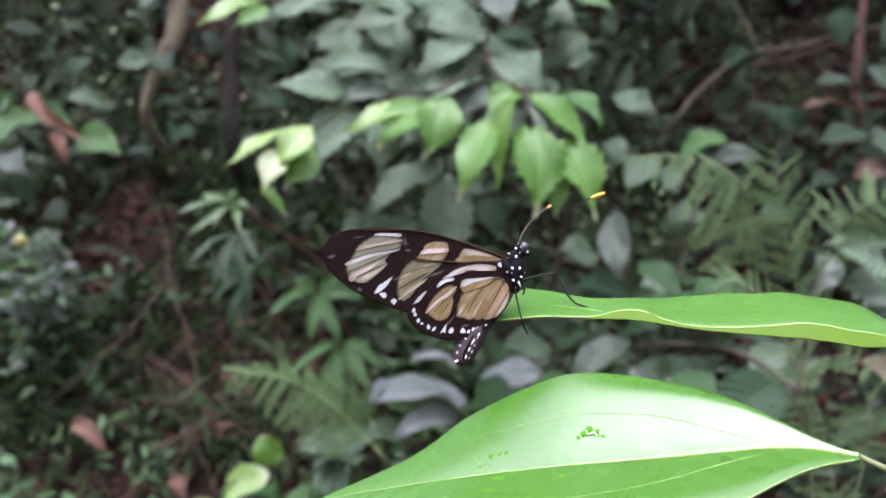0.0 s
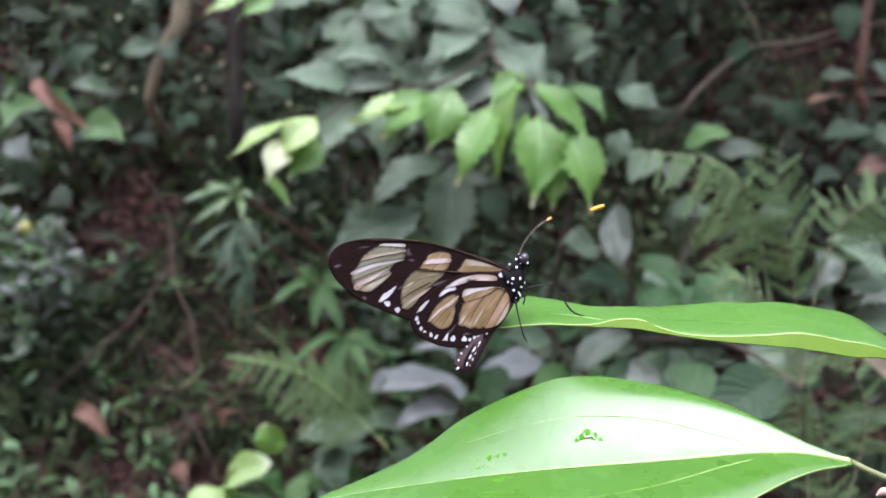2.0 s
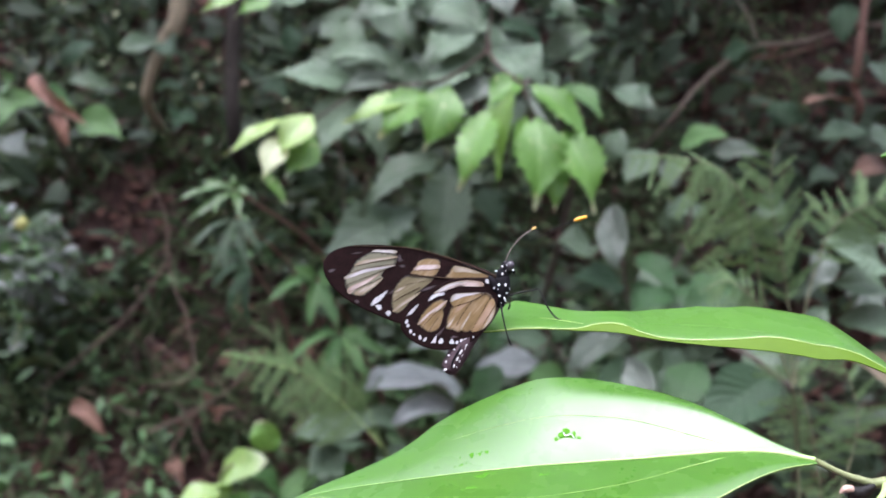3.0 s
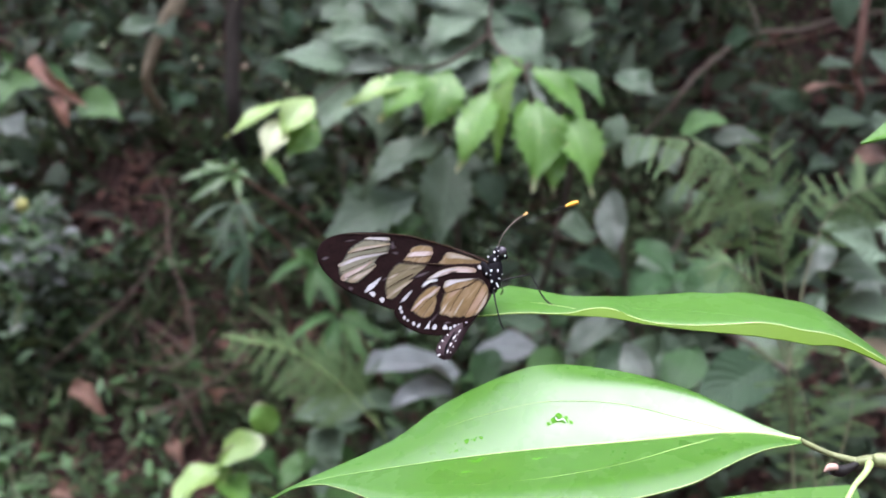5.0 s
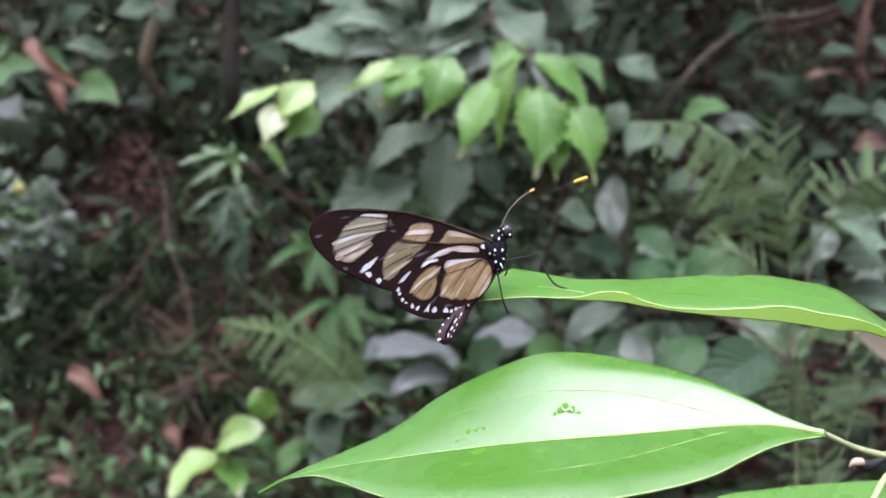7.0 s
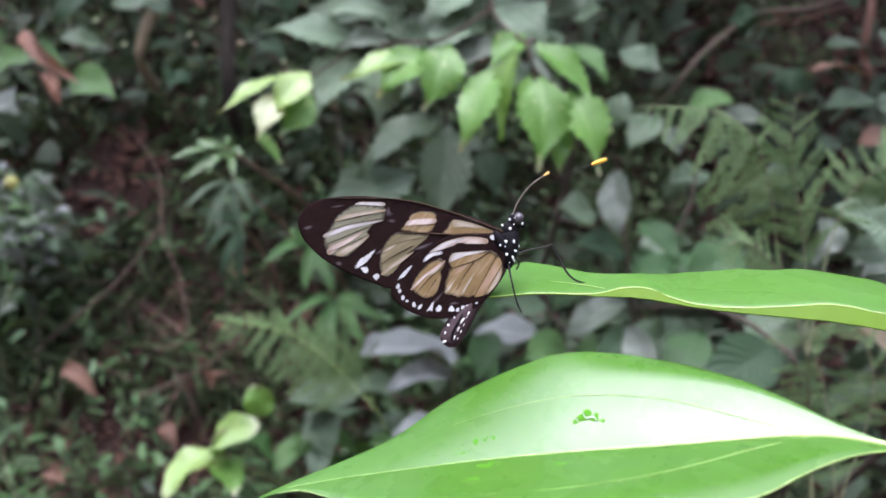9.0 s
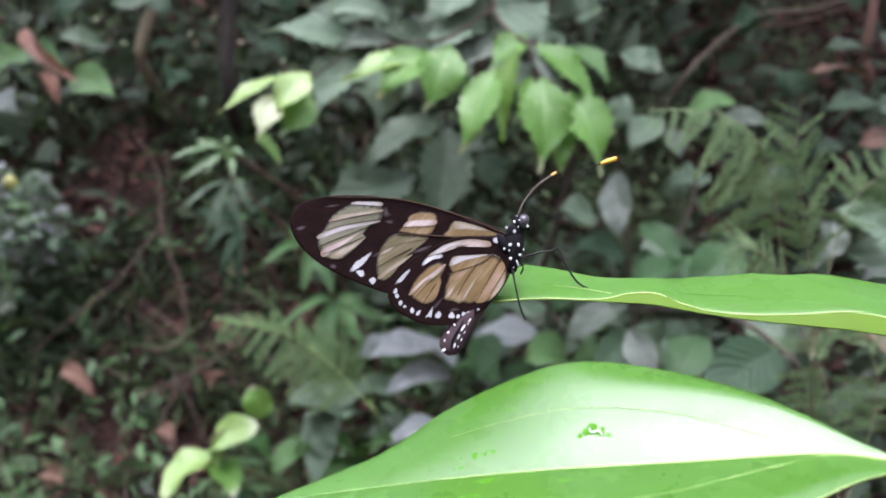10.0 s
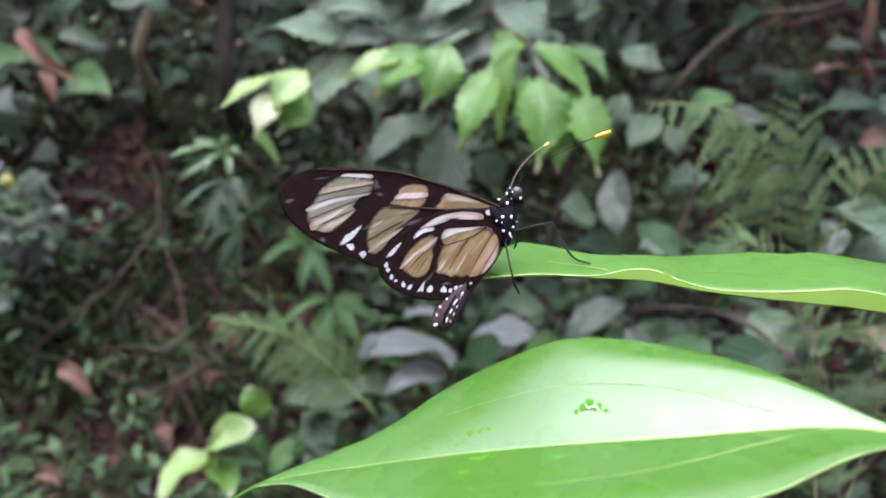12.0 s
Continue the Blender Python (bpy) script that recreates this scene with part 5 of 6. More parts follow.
    for pts, rad, mat, name in (
            ([(0.0600, 0.1405, 1.1703), (0.0642, 0.1393, 1.1683), (0.0684, 0.1383, 1.1671)], [0.00045, 0.0005, 0.0007], M_TWIG_GREEN, "petiole"),
            ([(0.0681, 0.1383, 1.1671), (0.0705, 0.1373, 1.1675), (0.0753, 0.1363, 1.1674), (0.1055, 0.1340, 1.1646)], [0.0007, 0.0010, 0.0014, 0.002], M_TWIG_GREEN, "twig"),
            ([(0.0701, 0.1373, 1.1673), (0.0680, 0.1343, 1.1666), (0.0635, 0.1293, 1.1657)], [0.0007, 0.0005, 0.0004], M_RIB, "petiole")):
        part(name, tube_mesh(name, [Vector(p) - o for p in pts], rad, mat, 8), mat, branch)
    main = [Vector((0.1055, 0.1340, 1.1646)) - o, Vector((0.14, 0.145, 1.02)) - o, Vector((0.17, 0.17, 0.6)) - o, Vector((0, 0, 0))]
    part("main_stem", tube_mesh("main_stem", main, [0.002, 0.003, 0.005, 0.006], M_TWIG_GREEN, 10), M_TWIG_GREEN, branch)
    part("stem_top", tube_mesh("stem_top", [main[0], Vector((0.135, 0.14, 1.20)) - o, Vector((0.13, 0.14, 1.30)) - o], [0.002, 0.0018, 0.001], M_TWIG_GREEN, 8), M_TWIG_GREEN, branch)
    part("bud", tube_mesh("bud", [Vector(q) - o for q in ((0.0684, 0.1378, 1.1670), (0.0655, 0.1373, 1.1659), (0.0634, 0.1368, 1.1663))], [0.0004, 0.0010, 0.0009], M_LEG, 8), M_LEG, branch, "dark leaf bud")
    part("bud_tip", tube_mesh("bud_tip", [Vector(q) - o for q in ((0.0641, 0.1365, 1.1667), (0.0629, 0.1363, 1.1667), (0.0620, 0.1363, 1.1661))], [0.0006, 0.0006, 0.0001], M_BUD, 8), M_BUD, branch, "small pink bud tip")
    rib = [(0.0462, 0.1134, 1.1539), (0.0521, 0.1184, 1.1586), (0.0577, 0.1233, 1.1623), (0.0635, 0.1293, 1.1657)]
    left = lambda s: 0.0003 + np.interp(s, (0, 0.15, 0.4, 0.6, 0.75, 0.88, 0.96, 1), (0, 0.011, 0.021, 0.0225, 0.0185, 0.0105, 0.004, 0))
    right = lambda s: 0.0003 + np.interp(s, (0, 0.2, 0.5, 0.75, 0.92, 1), (0, 0.004, 0.006, 0.004, 0.0015, 0))
    mesh, on2 = folded_leaf("side_leaf", rib, (-0.97, 0.20, 0.04), (0.60, -0.40, -0.60), left, right, o, M_FRONT, 24)
    side = thicken(part("side_leaf", mesh, M_FRONT, branch), 0.0003)
    vein(side, on2, np.linspace(0.05, 1, 8), [0] * 8, [0.0002, 0.0004], "midrib")
    rib = [(0.0679, 0.1348, 1.2194), (0.0724, 0.1337, 1.2209), (0.0808, 0.1327, 1.2227), (0.0915, 0.1327, 1.2209)]
    mesh, _ = folded_leaf("top_leaf", rib, (0, 0.8, 0.6), (0, -0.8, -0.3), lambda s: 0.0002 + 0.006 * bulge(s), lambda s: 0.0002 + 0.005 * bulge(s), o, M_FRONT, 24)
    thicken(part("top_leaf", mesh, M_FRONT, branch), 0.0003)
    part("petiole", tube_mesh("petiole", [Vector((0.0915, 0.1327, 1.2209)) - o, Vector((0.115, 0.138, 1.24)) - o, Vector((0.133, 0.14, 1.25)) - o], [0.0005, 0.0007, 0.0008], M_TWIG_GREEN, 6), M_TWIG_GREEN, branch)

    # the leaf on which the butterfly sits
    u = UPPER_BASE
    rib = [(0.0062, 0.1753, 1.1902), (0.0100, 0.1749, 1.1905), (0.0151, 0.1742, 1.1909), (0.0200, 0.1735, 1.1909), (0.0250, 0.1730, 1.1907), (0.0279, 0.1726, 1.1911), (0.0308, 0.1721, 1.1918), (0.0337, 0.1716, 1.1920), (0.0369, 0.1707, 1.1913), (0.0401, 0.1698, 1.1897), (0.0447, 0.1687, 1.1888), (0.0492, 0.1676, 1.1885), (0.0545, 0.1663, 1.1886), (0.0597, 0.1651, 1.1889), (0.0650, 0.1641, 1.1891), (0.0725, 0.1627, 1.1875), (0.0792, 0.1614, 1.1860), (0.0915, 0.1593, 1.1786)]
    far = lambda s: 0.0002 + np.interp(s, (0, 0.042, 0.098, 0.154, 0.209, 0.242, 0.276, 0.31, 0.348, 0.388, 0.441, 0.493, 0.555, 0.614, 0.673, 0.76, 0.84, 0.92, 1), (0, 0.0098, 0.0136, 0.0121, 0.0098, 0.0076, 0.0056, 0.0052, 0.0070, 0.0106, 0.0131, 0.0145, 0.0157, 0.0140, 0.0136, 0.0150, 0.0135, 0.008, 0))
    near = lambda s: 0.0001 + np.interp(s, (0, 0.209, 0.242, 0.276, 0.31, 0.348, 0.388, 0.441, 0.493, 0.555, 0.614, 0.673, 0.76, 0.85, 1), (0.0001, 0.0001, 0.0007, 0.0017, 0.0022, 0.0019, 0.0007, 0.0005, 0.0008, 0.0015, 0.0024, 0.0034, 0.0030, 0.0018, 0))
    mesh, on4 = folded_leaf("upper_leaf", rib, (0, 0.92, 0.39), (0, -0.52, -0.85), far, near, u, M_UPPER, 72, cup=0.05, wave=0.0003)
    mesh.materials.append(M_FLAP)
    for f in mesh.polygons:
        f.material_index = 1 if f.index % 28 < 14 else 0
    upper = thicken(part("upper_leaf", mesh, M_UPPER, branch, "long wavy bright green leaf under the butterfly"), 0.0003)
    vein(upper, on4, np.linspace(0.0, 0.98, 22), [-0.02] * 22, [0.00007, 0.0001, 0.0001, 0.00007], "pale_margin", 0.0)
    vein(upper, on4, (0.14, 0.17, 0.21, 0.245), (0.34, 0.34, 0.32, 0.14), [0.00002, 0.00006, 0.00006], "midrib")
    crease = [on4(s, v) for s, v in ((0.33, 0.36), (0.40, 0.40), (0.50, 0.40), (0.58, 0.30), (0.65, 0.12))]
    part("vein", tube_mesh("vein", crease, [0.00006, 0.00010, 0.00008], M_UPPER, 6), M_UPPER, upper)
    part("petiole", tube_mesh("petiole", [on4(1, 0), on4(1, 0) + np.array((0.012, -0.004, -0.004)), np.array((0.136, 0.14, 1.17)) - np.array(u)], [0.0006, 0.0006, 0.0009], M_TWIG_GREEN, 8), M_TWIG_GREEN, upper)
    return branch, upper


branch, upper_leaf = front_branch()


# ---- the butterfly ----
K = 0.0000524  # metres in one unit of the wing plan; the plan's origin is the thorax at (755, 310)


def plan(x, y, depth=0.0):
    return Vector(((x - 755) * K, depth, (310 - y) * K))


def rounded_plate(name, points, depth, thick, material, bow, samples=64):
    """A thin plate with a smooth outline in the wing plan, bowed gently like the wing."""
    pts = np.array(points, float)
    n = len(pts)
    outline = []
    for u in np.linspace(0, n, samples, endpoint=False):
        i, f = int(u), u - int(u)
        a, b, c, d = (pts[(i + k) % n] for k in (-1, 0, 1, 2))
        outline.append(0.5 * (2 * b + (c - a) * f + (2 * a - 5 * b + 4 * c - d) * f * f + (3 * b - a - 3 * c + d) * f ** 3))
    outline = np.array(outline)
    centre = outline.mean(0)
    rings = (1.0, 0.97, 0.88, 0.75, 0.5, 0.25)
    verts, faces, uvs = [], [], []
    for level in (0, 1):
        for r in rings:
            for q in outline:
                w = centre + (q - centre) * r
                verts.append(plan(*w, depth + bow(*w) + (thick if level else 0) * (0.2 if r == 1.0 else 1)))
                uvs.append((0.5, r))
        verts.append(plan(*centre, depth + bow(*centre) + (thick if level else 0)))
        uvs.append((0.5, 0.0))
    m = len(outline)
    block = m * len(rings) + 1
    for level in (0, 1):
        o = level * block
        for j in range(len(rings) - 1):
            for i in range(m):
                k = (i + 1) % m
                f = (o + j * m + i, o + j * m + k, o + (j + 1) * m + k, o + (j + 1) * m + i)
                faces.append(f if not level else f[::-1])
        for i in range(m):
            f = (o + (len(rings) - 1) * m + i, o + (len(rings) - 1) * m + (i + 1) % m, o + block - 1)
            faces.append(f if not level else f[::-1])
    for i in range(m):
        k = (i + 1) % m
        faces.append((i, block + i, block + k, k))
    return mesh_of(name, verts, faces, material, uvs=uvs)


def butterfly():
    b = new("butterfly")
    b.empty_display_size = 0.01
    tagged(b, "black, amber and white-spotted butterfly with closed wings on a leaf", "butterfly")

    def bow_f(x, y):
        return 0.0006 * math.sin((755 - x) / 240) - 0.0000015 * (755 - x)

    def bow_h(x, y):
        return 0.0005 * math.sin((755 - x) / 200)

    fore = [(725, 265), (696, 245), (646, 224), (575, 201), (504, 181), (432, 161), (379, 151), (325, 147), (272, 142), (218, 141), (165, 143), (111, 152), (70, 168), (45, 191), (31, 223), (36, 257), (54, 293), (84, 327), (125, 361), (173, 389), (227, 414), (289, 439), (352, 457), (414, 432), (503, 361), (610, 308), (700, 286)]
    hind = [(717, 287), (692, 274), (646, 273), (593, 271), (539, 281), (486, 308), (432, 336), (397, 368), (368, 402), (349, 436), (343, 468), (358, 498), (386, 523), (425, 543), (471, 557), (521, 560), (571, 552), (614, 532), (649, 507), (681, 475), (706, 440), (724, 397), (731, 358), (731, 326)]
    near_f = part("forewing", rounded_plate("forewing", fore, -0.0012, 0.00012, M_WING, bow_f, 90), M_WING, b, "blackish forewing with amber and grey-green windows")
    near_h = part("hindwing", rounded_plate("hindwing", hind, -0.0017, 0.00012, M_WING, bow_h, 90), M_WING, b, "blackish hindwing with amber windows and white edge spots")
    part("forewing", rounded_plate("far_forewing", fore, 0.0012, 0.00012, M_WING, bow_f, 90), M_WING, b)
    part("hindwing", rounded_plate("far_hindwing", hind, 0.0017, 0.00012, M_WING, bow_h, 90), M_WING, b)

    def cell(parent, pts, mat, depth, bow, name="cell"):
        part(name, rounded_plate(name, pts, depth - 0.00004, 0.00004, mat, bow, 48 if name == "cell" else 28), mat, parent)

    F, Hd = -0.0012, -0.0017
    cell(near_f, [(138, 250), (150, 227), (165, 206), (184, 191), (204, 179), (225, 170), (272, 172), (320, 177), (325, 197), (322, 218), (307, 227), (289, 234), (275, 250), (264, 266), (273, 275), (254, 297), (222, 327), (193, 347), (168, 348), (143, 341), (125, 325), (116, 300), (118, 273)], M_GREY, F, bow_f)
    cell(near_f, [(409, 209), (432, 197), (461, 193), (498, 202), (498, 227), (491, 251), (478, 265), (441, 267), (402, 261), (377, 256), (396, 236), (405, 224)], M_AMBER, F, bow_f)
    cell(near_f, [(545, 231), (564, 222), (611, 231), (657, 247), (703, 265), (678, 270), (628, 270), (575, 272), (521, 270), (534, 251)], M_AMBER, F, bow_f)
    cell(near_f, [(364, 265), (411, 268), (468, 270), (470, 283), (450, 300), (428, 318), (403, 336), (382, 363), (364, 390), (346, 407), (330, 416), (316, 411), (305, 390), (305, 357), (311, 329), (325, 302), (339, 283)], M_OLIVE, F, bow_f)
    # thin plates paint the sheen onto the windows; the white spots are real scales
    cell(near_f, [(223, 168), (240, 161), (264, 161), (320, 163), (322, 175), (289, 175), (254, 172), (232, 174)], M_SILK, F, bow_f, "sheen_streak")
    cell(near_f, [(116, 273), (147, 257), (191, 241), (245, 231), (316, 222), (307, 229), (257, 240), (200, 254), (150, 272), (122, 282)], M_SILK, F - 0.00004, bow_f, "sheen_streak")
    cell(near_f, [(127, 327), (139, 311), (179, 293), (225, 272), (257, 257), (229, 282), (193, 304), (161, 322), (143, 339), (132, 338)], M_ROSE, F - 0.00004, bow_f, "sheen_streak")
    cell(near_f, [(157, 339), (186, 316), (225, 300), (270, 275), (250, 299), (218, 323), (182, 345)], M_SHEEN, F - 0.00004, bow_f, "sheen_streak")
    cell(near_f, [(154, 229), (182, 207), (236, 197), (318, 186), (318, 195), (239, 208), (190, 220)], M_SHEEN, F - 0.00004, bow_f, "sheen_streak")
    cell(near_f, [(404, 225), (429, 220), (468, 218), (498, 220), (496, 234), (468, 240), (425, 240), (391, 243)], M_ROSE, F - 0.00004, bow_f, "sheen_streak")
    cell(near_f, [(550, 231), (566, 224), (611, 233), (664, 251), (643, 254), (596, 249), (557, 249)], M_SHEEN, F - 0.00004, bow_f, "sheen_streak")
    cell(near_f, [(316, 331), (332, 318), (362, 304), (354, 316), (332, 329)], M_SHEEN, F - 0.00004, bow_f, "sheen_streak")
    cell(near_f, [(309, 407), (329, 386), (364, 361), (421, 329), (407, 345), (378, 368), (343, 390), (321, 409)], M_SHEEN, F - 0.00004, bow_f, "sheen_streak")
    cell(near_f, [(220, 382), (234, 359), (261, 341), (293, 320), (282, 341), (264, 363), (241, 381), (225, 388)], M_WHITE_SCALE, F, bow_f, "spot")
    cell(near_f, [(241, 384), (261, 381), (270, 393), (261, 404), (246, 397)], M_WHITE_SCALE, F, bow_f, "spot")
    cell(near_f, [(280, 413), (296, 404), (305, 413), (295, 429), (287, 423)], M_WHITE_SCALE, F, bow_f, "spot")
    cell(near_f, [(291, 336), (311, 322), (332, 313), (321, 327), (300, 340)], M_DUSK, F, bow_f, "sheen_streak")
    cell(near_f, [(325, 186), (339, 179), (345, 197), (354, 202), (339, 211), (327, 206)], M_DUSK, F, bow_f, "sheen_streak")
    cell(near_f, [(332, 225), (347, 220), (361, 225), (350, 233)], M_DUSK, F, bow_f, "sheen_streak")
    cell(near_f, [(155, 368), (168, 361), (179, 370), (170, 379)], M_DUSK, F, bow_f, "sheen_streak")
    cell(near_f, [(140, 179), (165, 172), (190, 172), (168, 179)], M_DUSK, F, bow_f, "sheen_streak")
    cell(near_f, [(418, 325), (450, 309), (486, 300), (475, 311), (443, 325)], M_DUSK, F, bow_f, "sheen_streak")
    cell(near_f, [(575, 210), (628, 222), (685, 245), (664, 242), (614, 227)], M_DUSK, F, bow_f, "sheen_streak")
    cell(near_f, [(49, 248), (72, 239), (82, 245), (61, 256)], M_DUSK, F, bow_f, "sheen_streak")
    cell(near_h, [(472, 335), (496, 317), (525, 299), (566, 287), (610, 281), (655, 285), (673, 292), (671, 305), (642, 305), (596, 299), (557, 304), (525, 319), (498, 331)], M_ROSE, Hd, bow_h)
    cell(near_h, [(475, 333), (500, 315), (528, 299), (575, 287), (601, 287), (575, 296), (539, 308), (507, 328)], M_SILK, Hd - 0.00004, bow_h, "sheen_streak")
    cell(near_h, [(450, 368), (464, 343), (489, 333), (518, 329), (518, 340), (489, 347), (468, 359)], M_WHITE_SCALE, Hd, bow_h, "spot")
    cell(near_h, [(539, 368), (548, 338), (585, 333), (632, 331), (678, 329), (703, 338), (717, 358), (726, 388), (722, 413), (706, 440), (685, 466), (663, 481), (647, 481), (631, 489), (621, 484), (603, 491), (589, 484), (571, 489), (553, 480), (535, 479), (523, 473), (525, 450), (530, 425), (537, 404), (548, 383)], M_AMBER, Hd, bow_h)
    cell(near_h, [(411, 455), (422, 429), (436, 407), (459, 381), (486, 363), (509, 356), (523, 363), (527, 377), (514, 399), (516, 418), (509, 445), (500, 470), (484, 486), (459, 491), (438, 482), (422, 470)], M_AMBER, Hd, bow_h)
    cell(near_h, [(541, 367), (552, 340), (596, 333), (664, 329), (642, 337), (596, 347), (564, 360)], M_SILK, Hd - 0.00004, bow_h, "sheen_streak")
    cell(near_h, [(409, 461), (422, 441), (454, 411), (489, 386), (527, 361), (520, 377), (486, 400), (450, 427), (422, 457)], M_ROSE, Hd - 0.00004, bow_h, "sheen_streak")
    cell(near_h, [(464, 411), (489, 390), (518, 376), (507, 393), (486, 409)], M_SHEEN, Hd - 0.00004, bow_h, "sheen_streak")
    cell(near_h, [(580, 475), (596, 447), (614, 418), (626, 402), (619, 425), (601, 454), (589, 477)], M_SHEEN, Hd - 0.00004, bow_h, "sheen_streak")
    cell(near_h, [(626, 484), (642, 450), (667, 411), (699, 361), (713, 354), (720, 383), (710, 418), (681, 457), (656, 481)], M_PINK, Hd - 0.00004, bow_h, "sheen_streak")
    cell(near_h, [(667, 479), (685, 447), (710, 401), (720, 390), (715, 422), (692, 457)], M_SHEEN, Hd - 0.00008, bow_h, "sheen_streak")
    cell(near_h, [(525, 470), (535, 456), (557, 429), (567, 418), (553, 443), (539, 468)], M_SHEEN, Hd - 0.00004, bow_h, "sheen_streak")
    cell(near_h, [(557, 390), (585, 376), (617, 367), (603, 383), (575, 408), (553, 415)], M_PINK, Hd - 0.00004, bow_h, "sheen_streak")
    cell(near_h, [(365, 427), (377, 409), (397, 388), (416, 377), (402, 402), (384, 420)], M_WHITE_SCALE, Hd, bow_h, "spot")
    cell(near_h, [(359, 450), (368, 438), (375, 447), (370, 457), (361, 457)], M_WHITE_SCALE, Hd, bow_h, "spot")
    cell(near_h, [(365, 464), (374, 455), (379, 466), (372, 473)], M_WHITE_SCALE, Hd, bow_h, "spot")
    cell(near_h, [(377, 486), (383, 477), (391, 484), (386, 496), (379, 495)], M_WHITE_SCALE, Hd, bow_h, "spot")
    cell(near_h, [(390, 500), (397, 493), (404, 500), (397, 503)], M_WHITE_SCALE, Hd, bow_h, "spot")
    cell(near_h, [(415, 507), (422, 500), (429, 512), (425, 521), (416, 519)], M_WHITE_SCALE, Hd, bow_h, "spot")
    cell(near_h, [(432, 523), (439, 512), (450, 509), (445, 525), (436, 528)], M_WHITE_SCALE, Hd, bow_h, "spot")
    cell(near_h, [(462, 536), (471, 523), (482, 505), (493, 493), (487, 514), (484, 534), (471, 532)], M_WHITE_SCALE, Hd, bow_h, "spot")
    cell(near_h, [(493, 530), (498, 518), (511, 511), (516, 525), (510, 536), (498, 536)], M_WHITE_SCALE, Hd, bow_h, "spot")
    cell(near_h, [(537, 534), (541, 520), (550, 514), (559, 527), (555, 536)], M_WHITE_SCALE, Hd, bow_h, "spot")
    cell(near_h, [(562, 534), (567, 523), (576, 523), (573, 536)], M_WHITE_SCALE, Hd, bow_h, "spot")
    cell(near_h, [(580, 528), (583, 516), (594, 516), (594, 530)], M_WHITE_SCALE, Hd, bow_h, "spot")
    cell(near_h, [(594, 525), (599, 513), (610, 513), (605, 525)], M_WHITE_SCALE, Hd, bow_h, "spot")
    cell(near_h, [(628, 507), (635, 502), (639, 507), (633, 511)], M_WHITE_SCALE, Hd, bow_h, "spot")
    cell(near_h, [(678, 281), (689, 274), (705, 280), (708, 289), (697, 294), (683, 292)], M_WHITE_SCALE, Hd - 0.00008, bow_h, "spot")
    cell(near_h, [(482, 507), (496, 489), (514, 472), (523, 464), (511, 486), (496, 505)], M_DUSK, Hd, bow_h, "sheen_streak")
    cell(near_h, [(539, 512), (557, 502), (575, 507), (560, 512)], M_DUSK, Hd, bow_h, "sheen_streak")

    def wing_vein(parent, pts, depth, bow, width):
        q = [plan(x, y, depth - 0.00010 + bow(x, y)) for x, y in pts]
        part("vein", tube_mesh("vein", q, [0.8 * width * K, 0.5 * width * K], M_VEIN, 5), M_VEIN, parent)

    wing_vein(near_f, [(320, 195), (236, 211), (150, 229)], F, bow_f, 1.5)
    wing_vein(near_f, [(316, 218), (218, 234), (134, 256)], F, bow_f, 1.5)
    wing_vein(near_f, [(289, 238), (200, 273), (122, 306)], F, bow_f, 1.5)
    wing_vein(near_f, [(266, 274), (214, 298), (134, 331)], F, bow_f, 1.5)
    wing_vein(near_f, [(418, 311), (361, 340), (307, 372)], F, bow_f, 2.2)
    wing_vein(near_f, [(496, 236), (441, 243), (388, 245)], F, bow_f, 0.9)
    wing_vein(near_f, [(470, 283), (396, 293), (339, 311)], F, bow_f, 0.9)
    wing_vein(near_f, [(725, 265), (575, 206), (379, 154), (147, 147)], F, bow_f, 3.5)
    wing_vein(near_f, [(718, 269), (575, 274), (459, 268), (379, 265)], F, bow_f, 4.5)
    wing_vein(near_h, [(685, 328), (632, 361), (536, 393)], Hd, bow_h, 2.6)
    wing_vein(near_h, [(630, 361), (596, 408), (566, 461)], Hd, bow_h, 2.0)
    wing_vein(near_h, [(706, 340), (669, 406), (626, 484)], Hd, bow_h, 2.0)
    wing_vein(near_h, [(720, 379), (685, 436), (656, 482)], Hd, bow_h, 1.5)
    wing_vein(near_h, [(521, 383), (471, 424), (425, 475)], Hd, bow_h, 1.5)
    wing_vein(near_h, [(498, 425), (482, 447), (457, 486)], Hd, bow_h, 1.5)

    # body
    thorax = part("thorax", ellipsoid("thorax", plan(744, 318, 0.0000), (0.0019, 0.0019, 0.0040), (0.22, 0, 1), M_BLACK), M_BLACK, b)
    part("collar", ellipsoid("collar", plan(751, 257, 0.0000), (0.0014, 0.0014, 0.0017), (0.5, 0, 1), M_BLACK), M_BLACK, thorax)
    part("shoulder", ellipsoid("shoulder", plan(714, 297, -0.0012), (0.0011, 0.0009, 0.0021), (-0.5, 0, 1), M_BLACK), M_BLACK, thorax)
    part("hip", ellipsoid("hip", plan(750, 368, -0.0006), (0.0007, 0.0007, 0.0014), (0.3, 0, 1), M_BLACK), M_BLACK, thorax)
    head = part("head", ellipsoid("head", plan(771, 228, 0.0000), (0.0015, 0.0015, 0.0016), (0.4, 0, 1), M_BLACK), M_BLACK, b)
    part("eye", ellipsoid("eye", plan(779, 222, -0.0007), (0.0011, 0.0010, 0.0012), (0.3, 0, 1), M_EYE), M_EYE, head)
    part("eye", ellipsoid("eye", plan(782, 220, 0.0009), (0.0011, 0.0010, 0.0012), (0.3, 0, 1), M_EYE), M_EYE, head)
    part("palp", tube_mesh("palp", [plan(787, 235, 0.0000), plan(798, 241, 0.0000), plan(795, 253, 0.0000)], [0.0003, 0.0002], M_BLACK, 6), M_BLACK, head)
